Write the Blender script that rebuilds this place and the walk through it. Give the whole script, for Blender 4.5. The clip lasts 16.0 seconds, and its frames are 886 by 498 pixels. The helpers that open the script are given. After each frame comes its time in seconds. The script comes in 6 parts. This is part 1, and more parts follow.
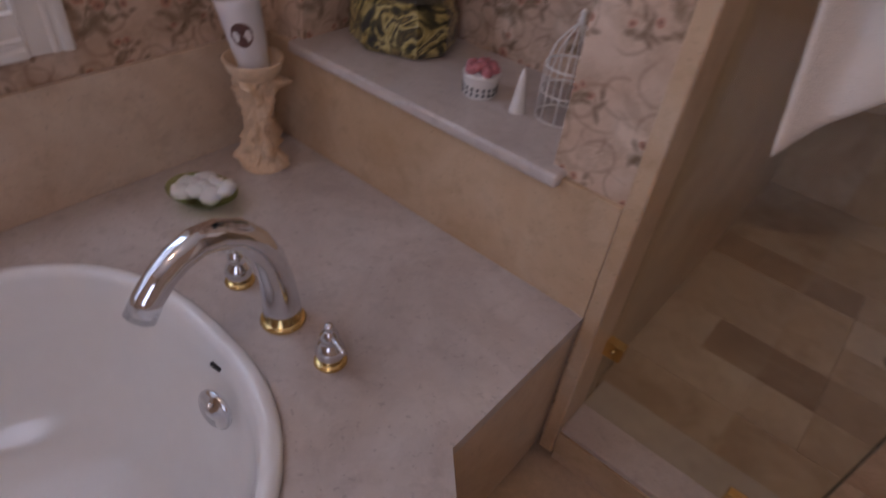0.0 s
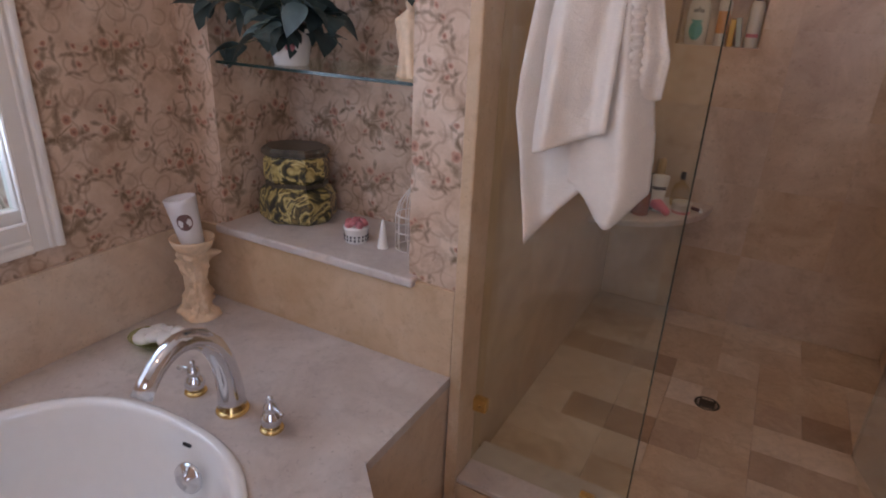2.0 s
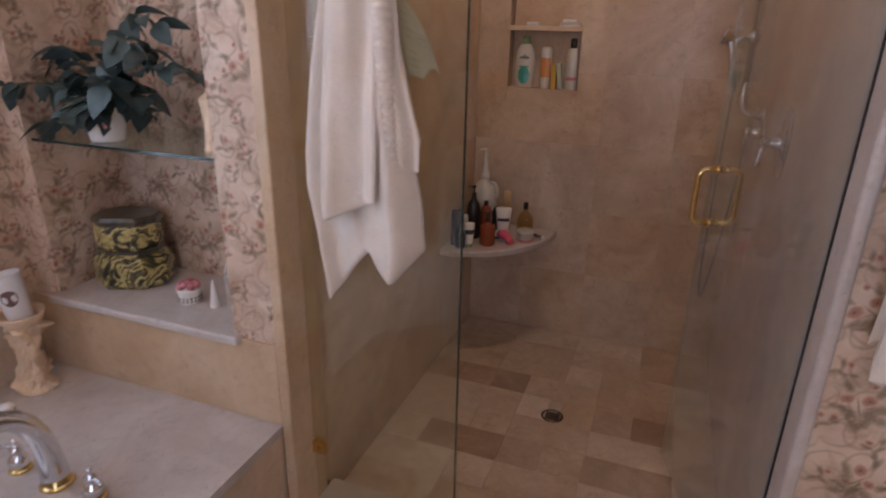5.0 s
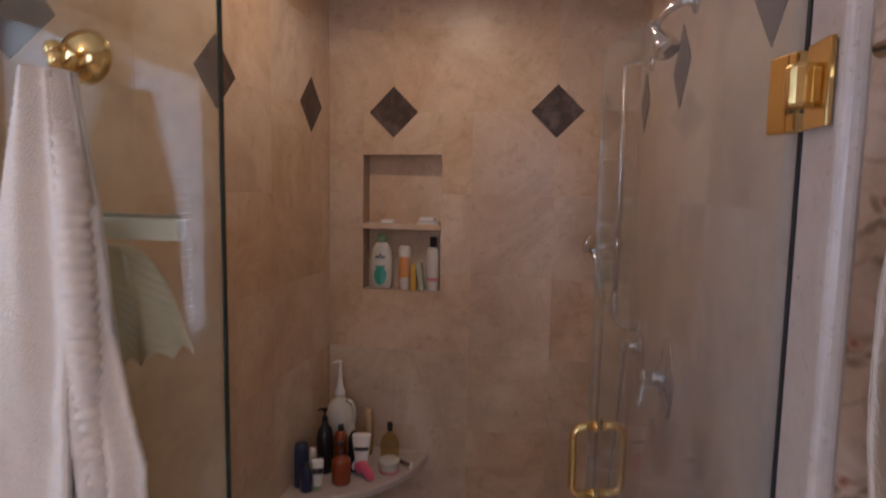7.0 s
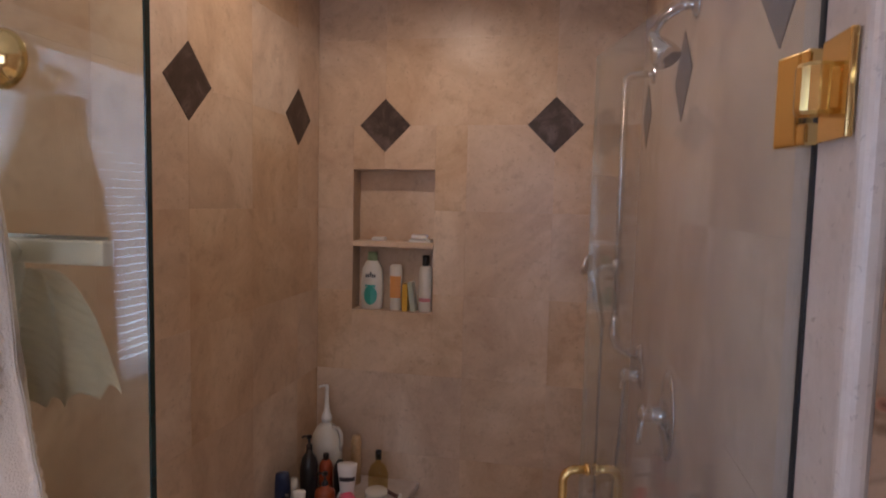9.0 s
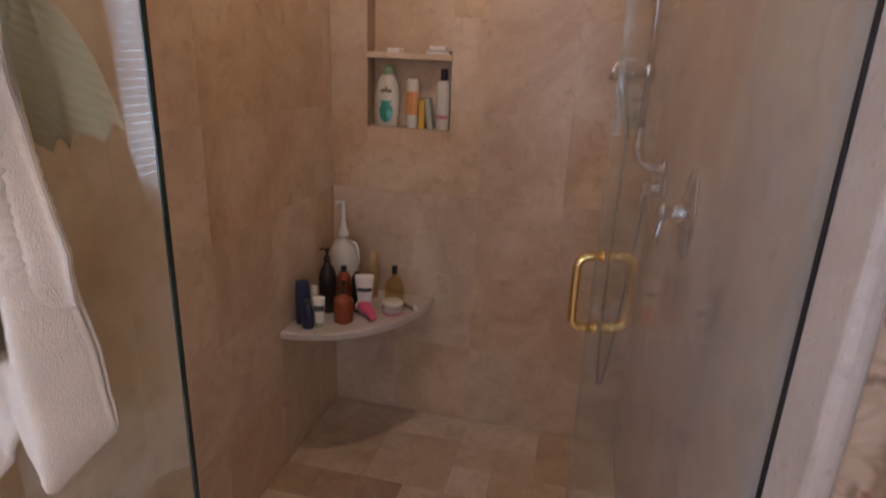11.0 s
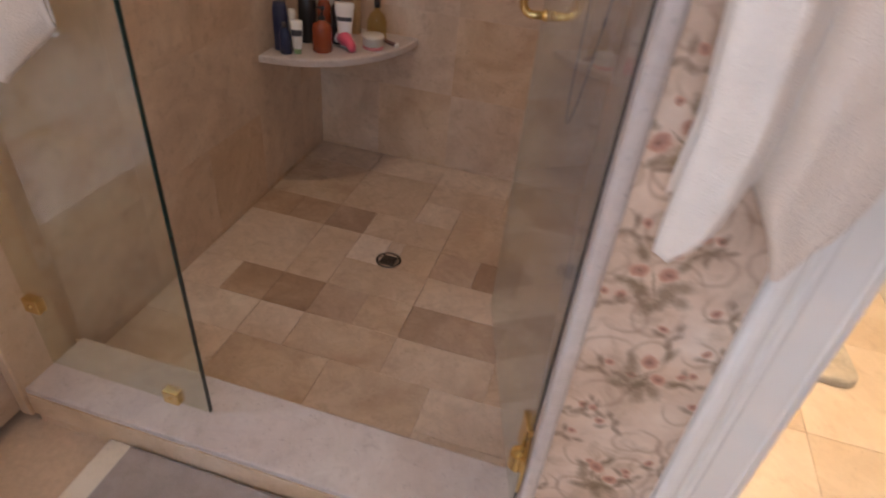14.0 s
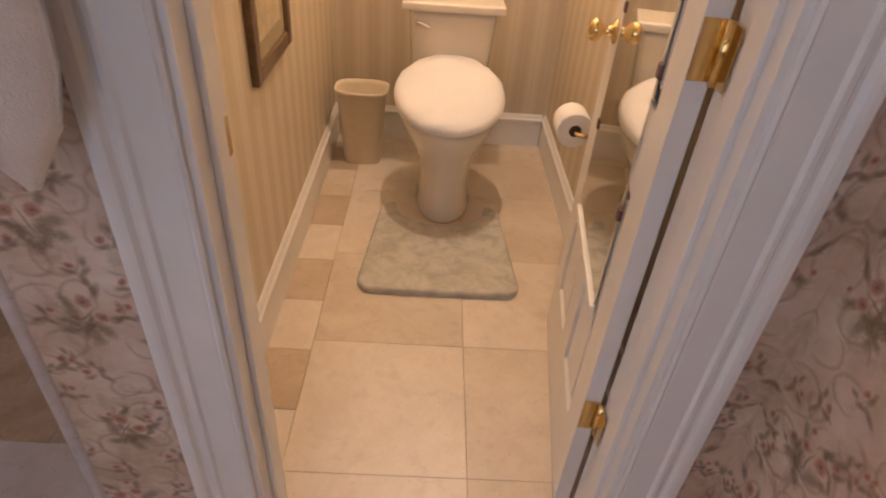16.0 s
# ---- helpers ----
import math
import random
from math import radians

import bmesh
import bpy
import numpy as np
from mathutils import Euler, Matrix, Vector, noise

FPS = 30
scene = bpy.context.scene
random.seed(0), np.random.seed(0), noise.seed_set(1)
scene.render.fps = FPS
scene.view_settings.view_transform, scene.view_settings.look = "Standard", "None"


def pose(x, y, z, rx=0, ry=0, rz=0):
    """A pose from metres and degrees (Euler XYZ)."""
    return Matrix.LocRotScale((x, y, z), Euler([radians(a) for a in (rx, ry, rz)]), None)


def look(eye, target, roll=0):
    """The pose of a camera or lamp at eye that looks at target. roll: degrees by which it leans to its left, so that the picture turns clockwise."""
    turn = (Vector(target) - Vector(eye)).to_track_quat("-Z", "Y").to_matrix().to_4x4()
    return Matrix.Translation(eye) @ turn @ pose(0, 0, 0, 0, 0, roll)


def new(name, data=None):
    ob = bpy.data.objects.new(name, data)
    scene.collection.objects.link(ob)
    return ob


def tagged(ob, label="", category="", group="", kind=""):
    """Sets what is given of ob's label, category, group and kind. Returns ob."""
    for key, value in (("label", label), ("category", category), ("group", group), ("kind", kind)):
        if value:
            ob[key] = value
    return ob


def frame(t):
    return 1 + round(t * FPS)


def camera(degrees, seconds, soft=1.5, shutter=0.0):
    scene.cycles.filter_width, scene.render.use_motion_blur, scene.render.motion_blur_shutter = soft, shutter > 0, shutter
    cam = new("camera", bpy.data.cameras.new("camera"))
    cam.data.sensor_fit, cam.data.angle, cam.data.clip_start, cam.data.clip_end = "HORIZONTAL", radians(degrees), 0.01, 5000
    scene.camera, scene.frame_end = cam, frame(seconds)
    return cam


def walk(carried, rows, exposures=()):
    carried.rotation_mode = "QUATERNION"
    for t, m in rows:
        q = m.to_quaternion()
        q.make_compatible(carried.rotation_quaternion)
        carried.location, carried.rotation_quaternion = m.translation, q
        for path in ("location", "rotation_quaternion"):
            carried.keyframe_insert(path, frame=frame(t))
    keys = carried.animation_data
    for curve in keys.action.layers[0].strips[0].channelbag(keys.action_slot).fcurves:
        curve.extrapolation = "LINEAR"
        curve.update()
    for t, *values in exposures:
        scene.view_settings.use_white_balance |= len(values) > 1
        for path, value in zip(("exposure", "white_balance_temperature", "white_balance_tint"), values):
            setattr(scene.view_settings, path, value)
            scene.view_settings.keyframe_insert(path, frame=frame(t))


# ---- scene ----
cam = camera(73.3, 16.0, soft=1.9, shutter=0.5)
EXPO = [(0.0, -0.9, 6850, 34), (0.6, -0.65, 6800, 32), (1.5, -0.38, 6700, 26), (3.0, -0.4, 6700, 26), (5.5, -0.25, 6700, 26), (7.2, -0.35, 6350, 25), (8.2, -0.3, 6200, 25), (10.5, 0.0, 6600, 23), (12.5, 0.18, 6600, 22), (13.5, 0.27, 6600, 20), (14.0, 0.42, 6550, 20), (14.2, 0.5, 6500, 20), (14.6, 0.45, 6500, 20), (15.0, 0.3, 6500, 22), (15.5, -0.2, 6600, 26), (16.0, -0.55, 6700, 28)]
PATH = [
    (0, (0.256, -0.903, 1.306), (-0.66, 0.324, 0.019), 7.0),
    (0.5, (0.307, -1.045, 1.352), (-0.491, 0.425, 0.256), 5.4),
    (1, (0.398, -1.137, 1.421), (-0.426, 0.42, 0.475), 4.0),
    (1.5, (0.552, -1.229, 1.429), (-0.342, 0.385, 0.658), 2.6),
    (2, (0.632, -1.329, 1.447), (-0.24, 0.302, 0.684), 2.6),
    (2.5, (0.689, -1.403, 1.45), (-0.16, 0.244, 0.696), 2.4),
    (3, (0.738, -1.434, 1.452), (-0.095, 0.224, 0.706), 2.0),
    (3.2, (0.742, -1.44, 1.455), (-0.073, 0.227, 0.71), 2.0),
    (5.5, (1.025, -1.169, 1.642), (0.406, 0.614, 0.979), 0.6),
    (6, (1.053, -1.017, 1.669), (0.473, 0.825, 1.149), 0.6),
    (6.5, (1.036, -0.897, 1.737), (0.57, 1.013, 1.371), 0.7),
    (7, (1.01, -0.765, 1.779), (0.636, 1.189, 1.576), 1.0),
    (7.5, (1.028, -0.696, 1.805), (0.669, 1.268, 1.686), 0.5),
    (8, (1.036, -0.672, 1.812), (0.69, 1.296, 1.721), 0.2),
    (8.2, (1.049, -0.648, 1.819), (0.684, 1.316, 1.724), 0.2),
    (10.3, (1.057, -0.627, 1.687), (0.638, 1.283, 1.269), 1.9),
    (10.5, (1.051, -0.625, 1.674), (0.635, 1.271, 1.194), 2.0),
    (11, (1.053, -0.611, 1.622), (0.628, 1.241, 0.997), 2.3),
    (11.5, (1.063, -0.601, 1.574), (0.626, 1.194, 0.806), 2.5),
    (12, (1.076, -0.604, 1.524), (0.636, 1.123, 0.615), 3.7),
    (12.5, (1.101, -0.599, 1.501), (0.654, 1.051, 0.463), 3.9),
    (13, (1.129, -0.607, 1.463), (0.689, 0.991, 0.344), 5.1),
    (13.5, (1.165, -0.659, 1.435), (0.769, 0.909, 0.258), 6.4),
    (14, (1.26, -0.741, 1.403), (0.901, 0.827, 0.214), 6.0),
    (14.5, (1.457, -0.758, 1.378), (1.179, 0.822, 0.184), 5.2),
    (15, (1.66, -0.734, 1.361), (1.554, 0.87, 0.171), 5.3),
    (15.5, (1.887, -0.732, 1.395), (1.88, 0.881, 0.212), 3.9),
    (16, (1.958, -0.72, 1.385), (2.025, 0.898, 0.211), 4.6),
]
walk(cam, [(t, look(eye, target, roll)) for t, eye, target, roll in PATH], EXPO)

# ---- light ----
WIN_W, BLIND_W, REAR_W, TOILET_W, BATH_W, SHOWER_W = 6.0, 44.0, 14.0, 75.0, 11.0, 21.0
world = bpy.data.worlds.new("world")
scene.world = world
world.use_nodes = True
wn = world.node_tree
sky = wn.nodes.new("ShaderNodeTexSky")
sky.sky_type, sky.sun_disc, sky.sun_elevation, sky.sun_rotation = "NISHITA", False, radians(38), radians(200)
wn.links.new(sky.outputs[0], wn.nodes["Background"].inputs["Color"])
wn.nodes["Background"].inputs["Strength"].default_value = 0.1


def area_lamp(name, m, sx, sy, watts, colour):
    data = bpy.data.lights.new(name, "AREA")
    data.shape, data.size, data.size_y, data.energy, data.color = "RECTANGLE", sx, sy, watts, colour
    ob = new(name, data)
    ob.matrix_world = m
    return tagged(ob, kind="structure")


def bulb_lamp(name, at, watts, colour, radius):
    data = bpy.data.lights.new(name, "POINT")
    data.energy, data.color, data.shadow_soft_size = watts, colour, radius
    ob = new(name, data)
    ob.location = at
    return tagged(ob, kind="structure")


def down_lamp(name, at, watts, colour, radius):
    data = bpy.data.lights.new(name, "SPOT")
    data.energy, data.color, data.shadow_soft_size = watts, colour, radius
    data.spot_size, data.spot_blend = radians(168), 0.5
    ob = new(name, data)
    ob.location = at
    return tagged(ob, kind="structure")


# daylight of the tub window, an added unseen rear window, and the warm ceiling lamps
area_lamp("window_daylight", look((-1.068, -0.70, 1.70), (0.0, -0.70, 1.70)), 0.20, 1.30, WIN_W, (0.62, 0.78, 1.0))
area_lamp("blind_daylight", look((-1.068, -1.52, 1.66), (0.0, -1.52, 1.66)), 1.38, 1.40, BLIND_W, (0.66, 0.78, 1.0))
# cool fill from behind; the rear window it shines from is added
area_lamp("unseen_rear_fill", look((1.25, -2.83, 1.6), (0.8, 0.0, 1.1)), 0.8, 1.2, REAR_W, (0.66, 0.80, 1.0))
bulb_lamp("toilet_ceiling_bulb", (2.06, 1.52, 2.60), TOILET_W, (1.0, 0.83, 0.60), 0.035)
# assumed downlight, out of view, added to brighten the shower walls
down_lamp("shower_fill", (0.52, 1.00, 2.72), SHOWER_W, (1.0, 0.84, 0.63), 0.05)
# unseen warm lamp, assumed over the tub to light the shower back wall
bulb_lamp("bath_fill_bulb", (0.05, -1.50, 2.55), BATH_W, (1.0, 0.68, 0.40), 0.08)


# ---- materials ----
def material(name):
    mat = bpy.data.materials.new(name)
    mat.use_nodes = True
    nt = mat.node_tree
    return mat, nt, nt.nodes["Principled BSDF"]


def node(nt, kind, ins=None, operation="", voronoi_dimensions=""):
    n = nt.nodes.new("ShaderNode" + kind)
    if operation:
        n.operation = operation
    if voronoi_dimensions:
        n.voronoi_dimensions = voronoi_dimensions
    for k, v in (ins or {}).items():
        if isinstance(v, bpy.types.NodeSocket):
            nt.links.new(v, n.inputs[k])
        else:
            n.inputs[k].default_value = v
    return n


def ramp(nt, fac, stops):
    n = nt.nodes.new("ShaderNodeValToRGB")
    el = n.color_ramp.elements
    while len(el) < len(stops):
        el.new(0.5)
    for e, (p, c) in zip(el, stops):
        e.position, e.color = p, (*c, 1)
    nt.links.new(fac, n.inputs[0])
    return n.outputs[0]


def mix(nt, fac, a, b, blend="MIX"):
    n = nt.nodes.new("ShaderNodeMix")
    n.data_type, n.blend_type = "RGBA", blend
    for key, v in ((0, fac), (6, a), (7, b)):
        if isinstance(v, bpy.types.NodeSocket):
            nt.links.new(v, n.inputs[key])
        else:
            n.inputs[key].default_value = v if key == 0 else (*v, 1)
    return n.outputs[2]


def arith(nt, op, a, b=0.0, c=0.0):
    n = nt.nodes.new("ShaderNodeMath")
    n.operation = op
    for i, v in enumerate((a, b, c)):
        if isinstance(v, bpy.types.NodeSocket):
            nt.links.new(v, n.inputs[i])
        else:
            n.inputs[i].default_value = v
    return n.outputs[0]


def place(nt, world_space=True):
    """A position in metres to hang textures on."""
    if world_space:
        return nt.nodes.new("ShaderNodeNewGeometry").outputs["Position"]
    return nt.nodes.new("ShaderNodeTexCoord").outputs["Object"]


def bump(nt, bsdf, height, strength, distance):
    n = node(nt, "Bump", {"Strength": strength, "Distance": distance, "Height": height})
    nt.links.new(n.outputs[0], bsdf.inputs["Normal"])


def noise_tex(nt, vec, scale, detail=4.0, rough=0.55, dist=0.0):
    return node(nt, "TexNoise", {"Vector": vec, "Scale": scale, "Detail": detail, "Roughness": rough, "Distortion": dist})


def plain(name, colour, rough=0.5, metal=0.0, vary=0.06, scale=30.0, bumps=0.0, spec=0.5, sheen=0.0, coat=0.0, sss=0.0):
    """One colour with a fine and a broad unevenness."""
    mat, nt, b = material(name)
    p = place(nt, False)
    fine, broad = noise_tex(nt, p, scale), noise_tex(nt, p, scale / 7)
    m = arith(nt, "ADD", arith(nt, "MULTIPLY", fine.outputs[0], 0.5), arith(nt, "MULTIPLY", broad.outputs[0], 0.5))
    dark = tuple(c * (1 - vary * 1.6) for c in colour)
    light = tuple(min(1.0, c * (1 + vary * 1.6)) for c in colour)
    nt.links.new(ramp(nt, m, [(0.3, dark), (0.7, light)]), b.inputs["Base Color"])
    nt.links.new(arith(nt, "MULTIPLY_ADD", fine.outputs[0], 0.12, rough - 0.06), b.inputs["Roughness"])
    b.inputs["Metallic"].default_value = metal
    b.inputs["Specular IOR Level"].default_value = spec
    b.inputs["Sheen Weight"].default_value = sheen
    b.inputs["Coat Weight"].default_value = coat
    b.inputs["Subsurface Weight"].default_value = sss
    if bumps:
        bump(nt, b, fine.outputs[0], bumps, 0.004)
    return mat


def travertine(name, dark, mid, light, rough, tone, cloud=2.2, vein=0.12, jump=37.0, spec=0.5):
    """Filled travertine: clouds, drifting veins, pits, a tone of its own for each slab."""
    mat, nt, b = material(name)
    info = nt.nodes.new("ShaderNodeObjectInfo")
    shift = node(nt, "CombineXYZ", {0: arith(nt, "MULTIPLY", info.outputs["Random"], jump), 1: arith(nt, "MULTIPLY", info.outputs["Random"], jump * 0.3)})
    p = node(nt, "VectorMath", {0: place(nt), 1: shift.outputs[0]}, operation="ADD").outputs[0]
    clouds = noise_tex(nt, p, cloud, 6.0, 0.62, 0.8)
    veins = noise_tex(nt, p, cloud * 3.2, 8.0, 0.7, 0.5)
    pits = noise_tex(nt, p, 85.0, 3.0, 0.6)
    base = ramp(nt, clouds.outputs[0], [(0.25, dark), (0.5, mid), (0.72, light)])
    vein_mask = arith(nt, "SMOOTH_MIN", arith(nt, "MULTIPLY", arith(nt, "ABSOLUTE", arith(nt, "SUBTRACT", veins.outputs[0], 0.5)), 14.0), 1.0, 0.2)
    base = mix(nt, arith(nt, "MULTIPLY", arith(nt, "SUBTRACT", 1.0, vein_mask), vein), base, tuple(c * 0.72 for c in dark))
    base = mix(nt, arith(nt, "MULTIPLY", arith(nt, "GREATER_THAN", pits.outputs[0], 0.66), 0.35), base, tuple(c * 0.6 for c in dark))
    blotch = ramp(nt, noise_tex(nt, p, cloud * 6.0, 6.0, 0.65, 0.3).outputs[0], [(0.54, (0, 0, 0)), (0.70, (1, 1, 1))])
    base = mix(nt, arith(nt, "MULTIPLY", blotch, 0.42), base, tuple(c * 0.8 for c in dark))
    b.inputs["Specular IOR Level"].default_value = spec
    tone_v = arith(nt, "MULTIPLY_ADD", info.outputs["Random"], tone * 2, 1.0 - tone)
    hsv = node(nt, "HueSaturation", {"Color": base, "Value": tone_v, "Saturation": arith(nt, "MULTIPLY_ADD", info.outputs["Random"], -0.3, 1.12)})
    nt.links.new(hsv.outputs[0], b.inputs["Base Color"])
    nt.links.new(arith(nt, "MULTIPLY_ADD", veins.outputs[0], 0.16, rough - 0.06), b.inputs["Roughness"])
    bump(nt, b, pits.outputs[0], 0.07, 0.003)
    return mat


def floral(name):
    """Wallpaper: clouded tan ground, thin scrolls, sprays of small roses with drab leaves."""
    mat, nt, b = material(name)
    sep = node(nt, "SeparateXYZ", {0: place(nt)})
    p2 = node(nt, "CombineXYZ", {0: arith(nt, "ADD", sep.outputs[0], sep.outputs[1]), 1: sep.outputs[2], 2: 0.0}).outputs[0]
    warp = noise_tex(nt, p2, 26.0, 2.0)
    wob = node(nt, "VectorMath", {0: warp.outputs[1], 3: 0.014}, operation="SCALE")
    q = node(nt, "VectorMath", {0: p2, 1: wob.outputs[0]}, operation="ADD").outputs[0]
    fray = arith(nt, "MULTIPLY_ADD", noise_tex(nt, p2, 150.0, 2.0).outputs[0], 0.9, -0.45)
    col = ramp(nt, noise_tex(nt, p2, 8.0, 6.0, 0.6).outputs[0], [(0.3, (0.50, 0.345, 0.24)), (0.5, (0.64, 0.475, 0.355)), (0.72, (0.75, 0.61, 0.49))])
    shade = ramp(nt, noise_tex(nt, p2, 15.0, 4.0, 0.6, 0.6).outputs[0], [(0.50, (0, 0, 0)), (0.66, (1, 1, 1))])
    col = mix(nt, arith(nt, "MULTIPLY", shade, 0.55), col, (0.36, 0.24, 0.155))
    vine, leaf_a, leaf_b = (0.30, 0.18, 0.11), (0.145, 0.095, 0.045), (0.20, 0.135, 0.075)
    rose_rim, rose, heart = (0.58, 0.34, 0.24), (0.40, 0.16, 0.10), (0.15, 0.035, 0.022)

    def cell(scale, seed, rand):
        """Coordinates about the middle of the spray that a spot belongs to, and a chance number."""
        mv = node(nt, "VectorMath", {0: q, 1: (seed, seed * -0.7, 0)}, operation="ADD").outputs[0]
        vo = node(nt, "TexVoronoi", {"Vector": mv, "Scale": scale, "Randomness": rand}, voronoi_dimensions="2D")
        d = node(nt, "VectorMath", {0: mv, 1: vo.outputs["Position"]}, operation="SUBTRACT").outputs[0]
        chance = node(nt, "SeparateColor", {0: vo.outputs["Color"]}).outputs[0]
        turn = node(nt, "VectorRotate", {"Vector": d, "Axis": (0, 0, 1), "Angle": arith(nt, "MULTIPLY_ADD", chance, 2.4, -1.2)})
        return turn.outputs[0], chance

    def local(vec, x, y, ang, a, c):
        n = node(nt, "Mapping", {"Vector": vec, "Location": (x, y, 0), "Rotation": (0, 0, radians(ang)), "Scale": (a, c, 1)})
        n.vector_type = "TEXTURE"
        return n.outputs[0]

    def radius(vec):
        return node(nt, "VectorMath", {0: vec}, operation="LENGTH").outputs["Value"]

    def soft(d, edge, width):
        n = node(nt, "MapRange", {"Value": d, "From Min": edge - width, "From Max": edge + width, "To Min": 1.0, "To Max": 0.0})
        return n.outputs[0]

    def put(col, mask, colour, amount):
        return mix(nt, arith(nt, "MULTIPLY", mask, amount), col, colour)

    def scroll(vec, x, y, ang, r, width):
        v = local(vec, x, y, ang, r, r * 0.8)
        ring = soft(arith(nt, "ABSOLUTE", arith(nt, "SUBTRACT", radius(v), 1.0)), width / r * 0.5, width / r * 0.5)
        side = node(nt, "SeparateXYZ", {0: v}).outputs[0]
        return arith(nt, "MULTIPLY", ring, soft(side, 0.45, 0.4))

    def leaf(col, vec, x, y, ang, a, c, colour):
        return put(col, soft(arith(nt, "ADD", radius(local(vec, x, y, ang, a * 1.2, c * 1.35)), fray), 0.92, 0.50), colour, 0.70)

    def bloom(col, vec, x, y, r):
        d = arith(nt, "ADD", radius(local(vec, x, y, 0, r, r * 0.9)), arith(nt, "MULTIPLY", fray, 0.7))
        col = put(col, soft(d, 0.95, 0.18), rose_rim, 0.85)
        col = put(col, soft(arith(nt, "ABSOLUTE", arith(nt, "SUBTRACT", d, 0.60)), 0.14, 0.20), rose, 0.75)
        return put(col, soft(d, 0.36, 0.30), heart, 0.8)

    # thin scrolls between the sprays
    for scale, seed, arcs in ((6.2, 3.1, ((0.03, 0.04, 10, 0.040, 0.004), (-0.035, -0.01, 200, 0.033, 0.004), (0.02, -0.05, 100, 0.028, 0.004))),
                              (5.4, 8.3, ((0.04, 0.0, 300, 0.050, 0.004), (-0.04, 0.045, 80, 0.030, 0.004), (-0.03, -0.05, 150, 0.036, 0.004)))):
        vec, chance = cell(scale, seed, 0.6)
        for arc in arcs:
            col = put(col, scroll(vec, *arc[:4], arc[4] * 1.7), vine, 0.48)
    # small sprigs
    for scale, seed in ((8.5, 5.7), (7.3, 11.9)):
        vec, chance = cell(scale, seed, 0.8)
        for x, y, ang, a, c in ((0.012, 0.0, 30, 0.010, 0.004), (-0.012, 0.008, 150, 0.010, 0.004), (0.0, -0.016, 80, 0.011, 0.004), (0.020, 0.018, 60, 0.008, 0.0035)):
            col = leaf(col, vec, x, y, ang, a, c, (0.19, 0.12, 0.07))
        col = bloom(col, vec, -0.004, 0.018, 0.0085)
    # the sprays: a pair of roses over a fan of leaves
    vec, chance = cell(4.9, 0.9, 0.55)
    for x, y, ang, a, c, tone in ((0.006, -0.036, 60, 0.017, 0.010, leaf_a), (0.032, -0.030, -20, 0.016, 0.008, leaf_b), (-0.024, -0.022, 115, 0.017, 0.009, leaf_b), (0.022, -0.054, 140, 0.013, 0.008, leaf_b),
                                  (-0.016, -0.056, 20, 0.014, 0.007, leaf_a), (0.040, 0.006, 40, 0.014, 0.005, leaf_b), (-0.040, 0.0, 140, 0.013, 0.005, leaf_b), (-0.006, 0.042, 100, 0.014, 0.005, leaf_a), (-0.004, -0.016, 75, 0.020, 0.0018, leaf_b)):
        col = leaf(col, vec, x, y, ang, a, c, tone)
    col = bloom(col, vec, -0.016, 0.012, 0.0150)
    col = bloom(col, vec, 0.019, -0.004, 0.0130)
    col = bloom(col, vec, 0.036, 0.026, 0.007)
    nt.links.new(col, b.inputs["Base Color"])
    b.inputs["Roughness"].default_value = 0.6
    bump(nt, b, noise_tex(nt, p2, 420.0, 2.0).outputs[0], 0.06, 0.002)
    return mat


def striped(name):
    """Toilet-room paper: soft vertical stripes in two beiges, with a thread of white."""
    mat, nt, b = material(name)
    sep = node(nt, "SeparateXYZ", {0: place(nt)})
    u = arith(nt, "ADD", sep.outputs[0], sep.outputs[1])
    s1 = arith(nt, "MULTIPLY_ADD", arith(nt, "SINE", arith(nt, "MULTIPLY", u, 52.0)), 0.5, 0.5)
    s2 = arith(nt, "MULTIPLY_ADD", arith(nt, "SINE", arith(nt, "MULTIPLY", u, 260.0)), 0.5, 0.5)
    col = mix(nt, ramp(nt, s1, [(0.4, (0, 0, 0)), (0.6, (1, 1, 1))]), (0.62, 0.52, 0.37), (0.70, 0.61, 0.46))
    col = mix(nt, arith(nt, "MULTIPLY", s2, 0.25), col, (0.52, 0.42, 0.28))
    col = mix(nt, arith(nt, "MULTIPLY", noise_tex(nt, place(nt), 6.0).outputs[0], 0.15), col, (0.45, 0.36, 0.24))
    nt.links.new(col, b.inputs["Base Color"])
    b.inputs["Roughness"].default_value = 0.6
    return mat


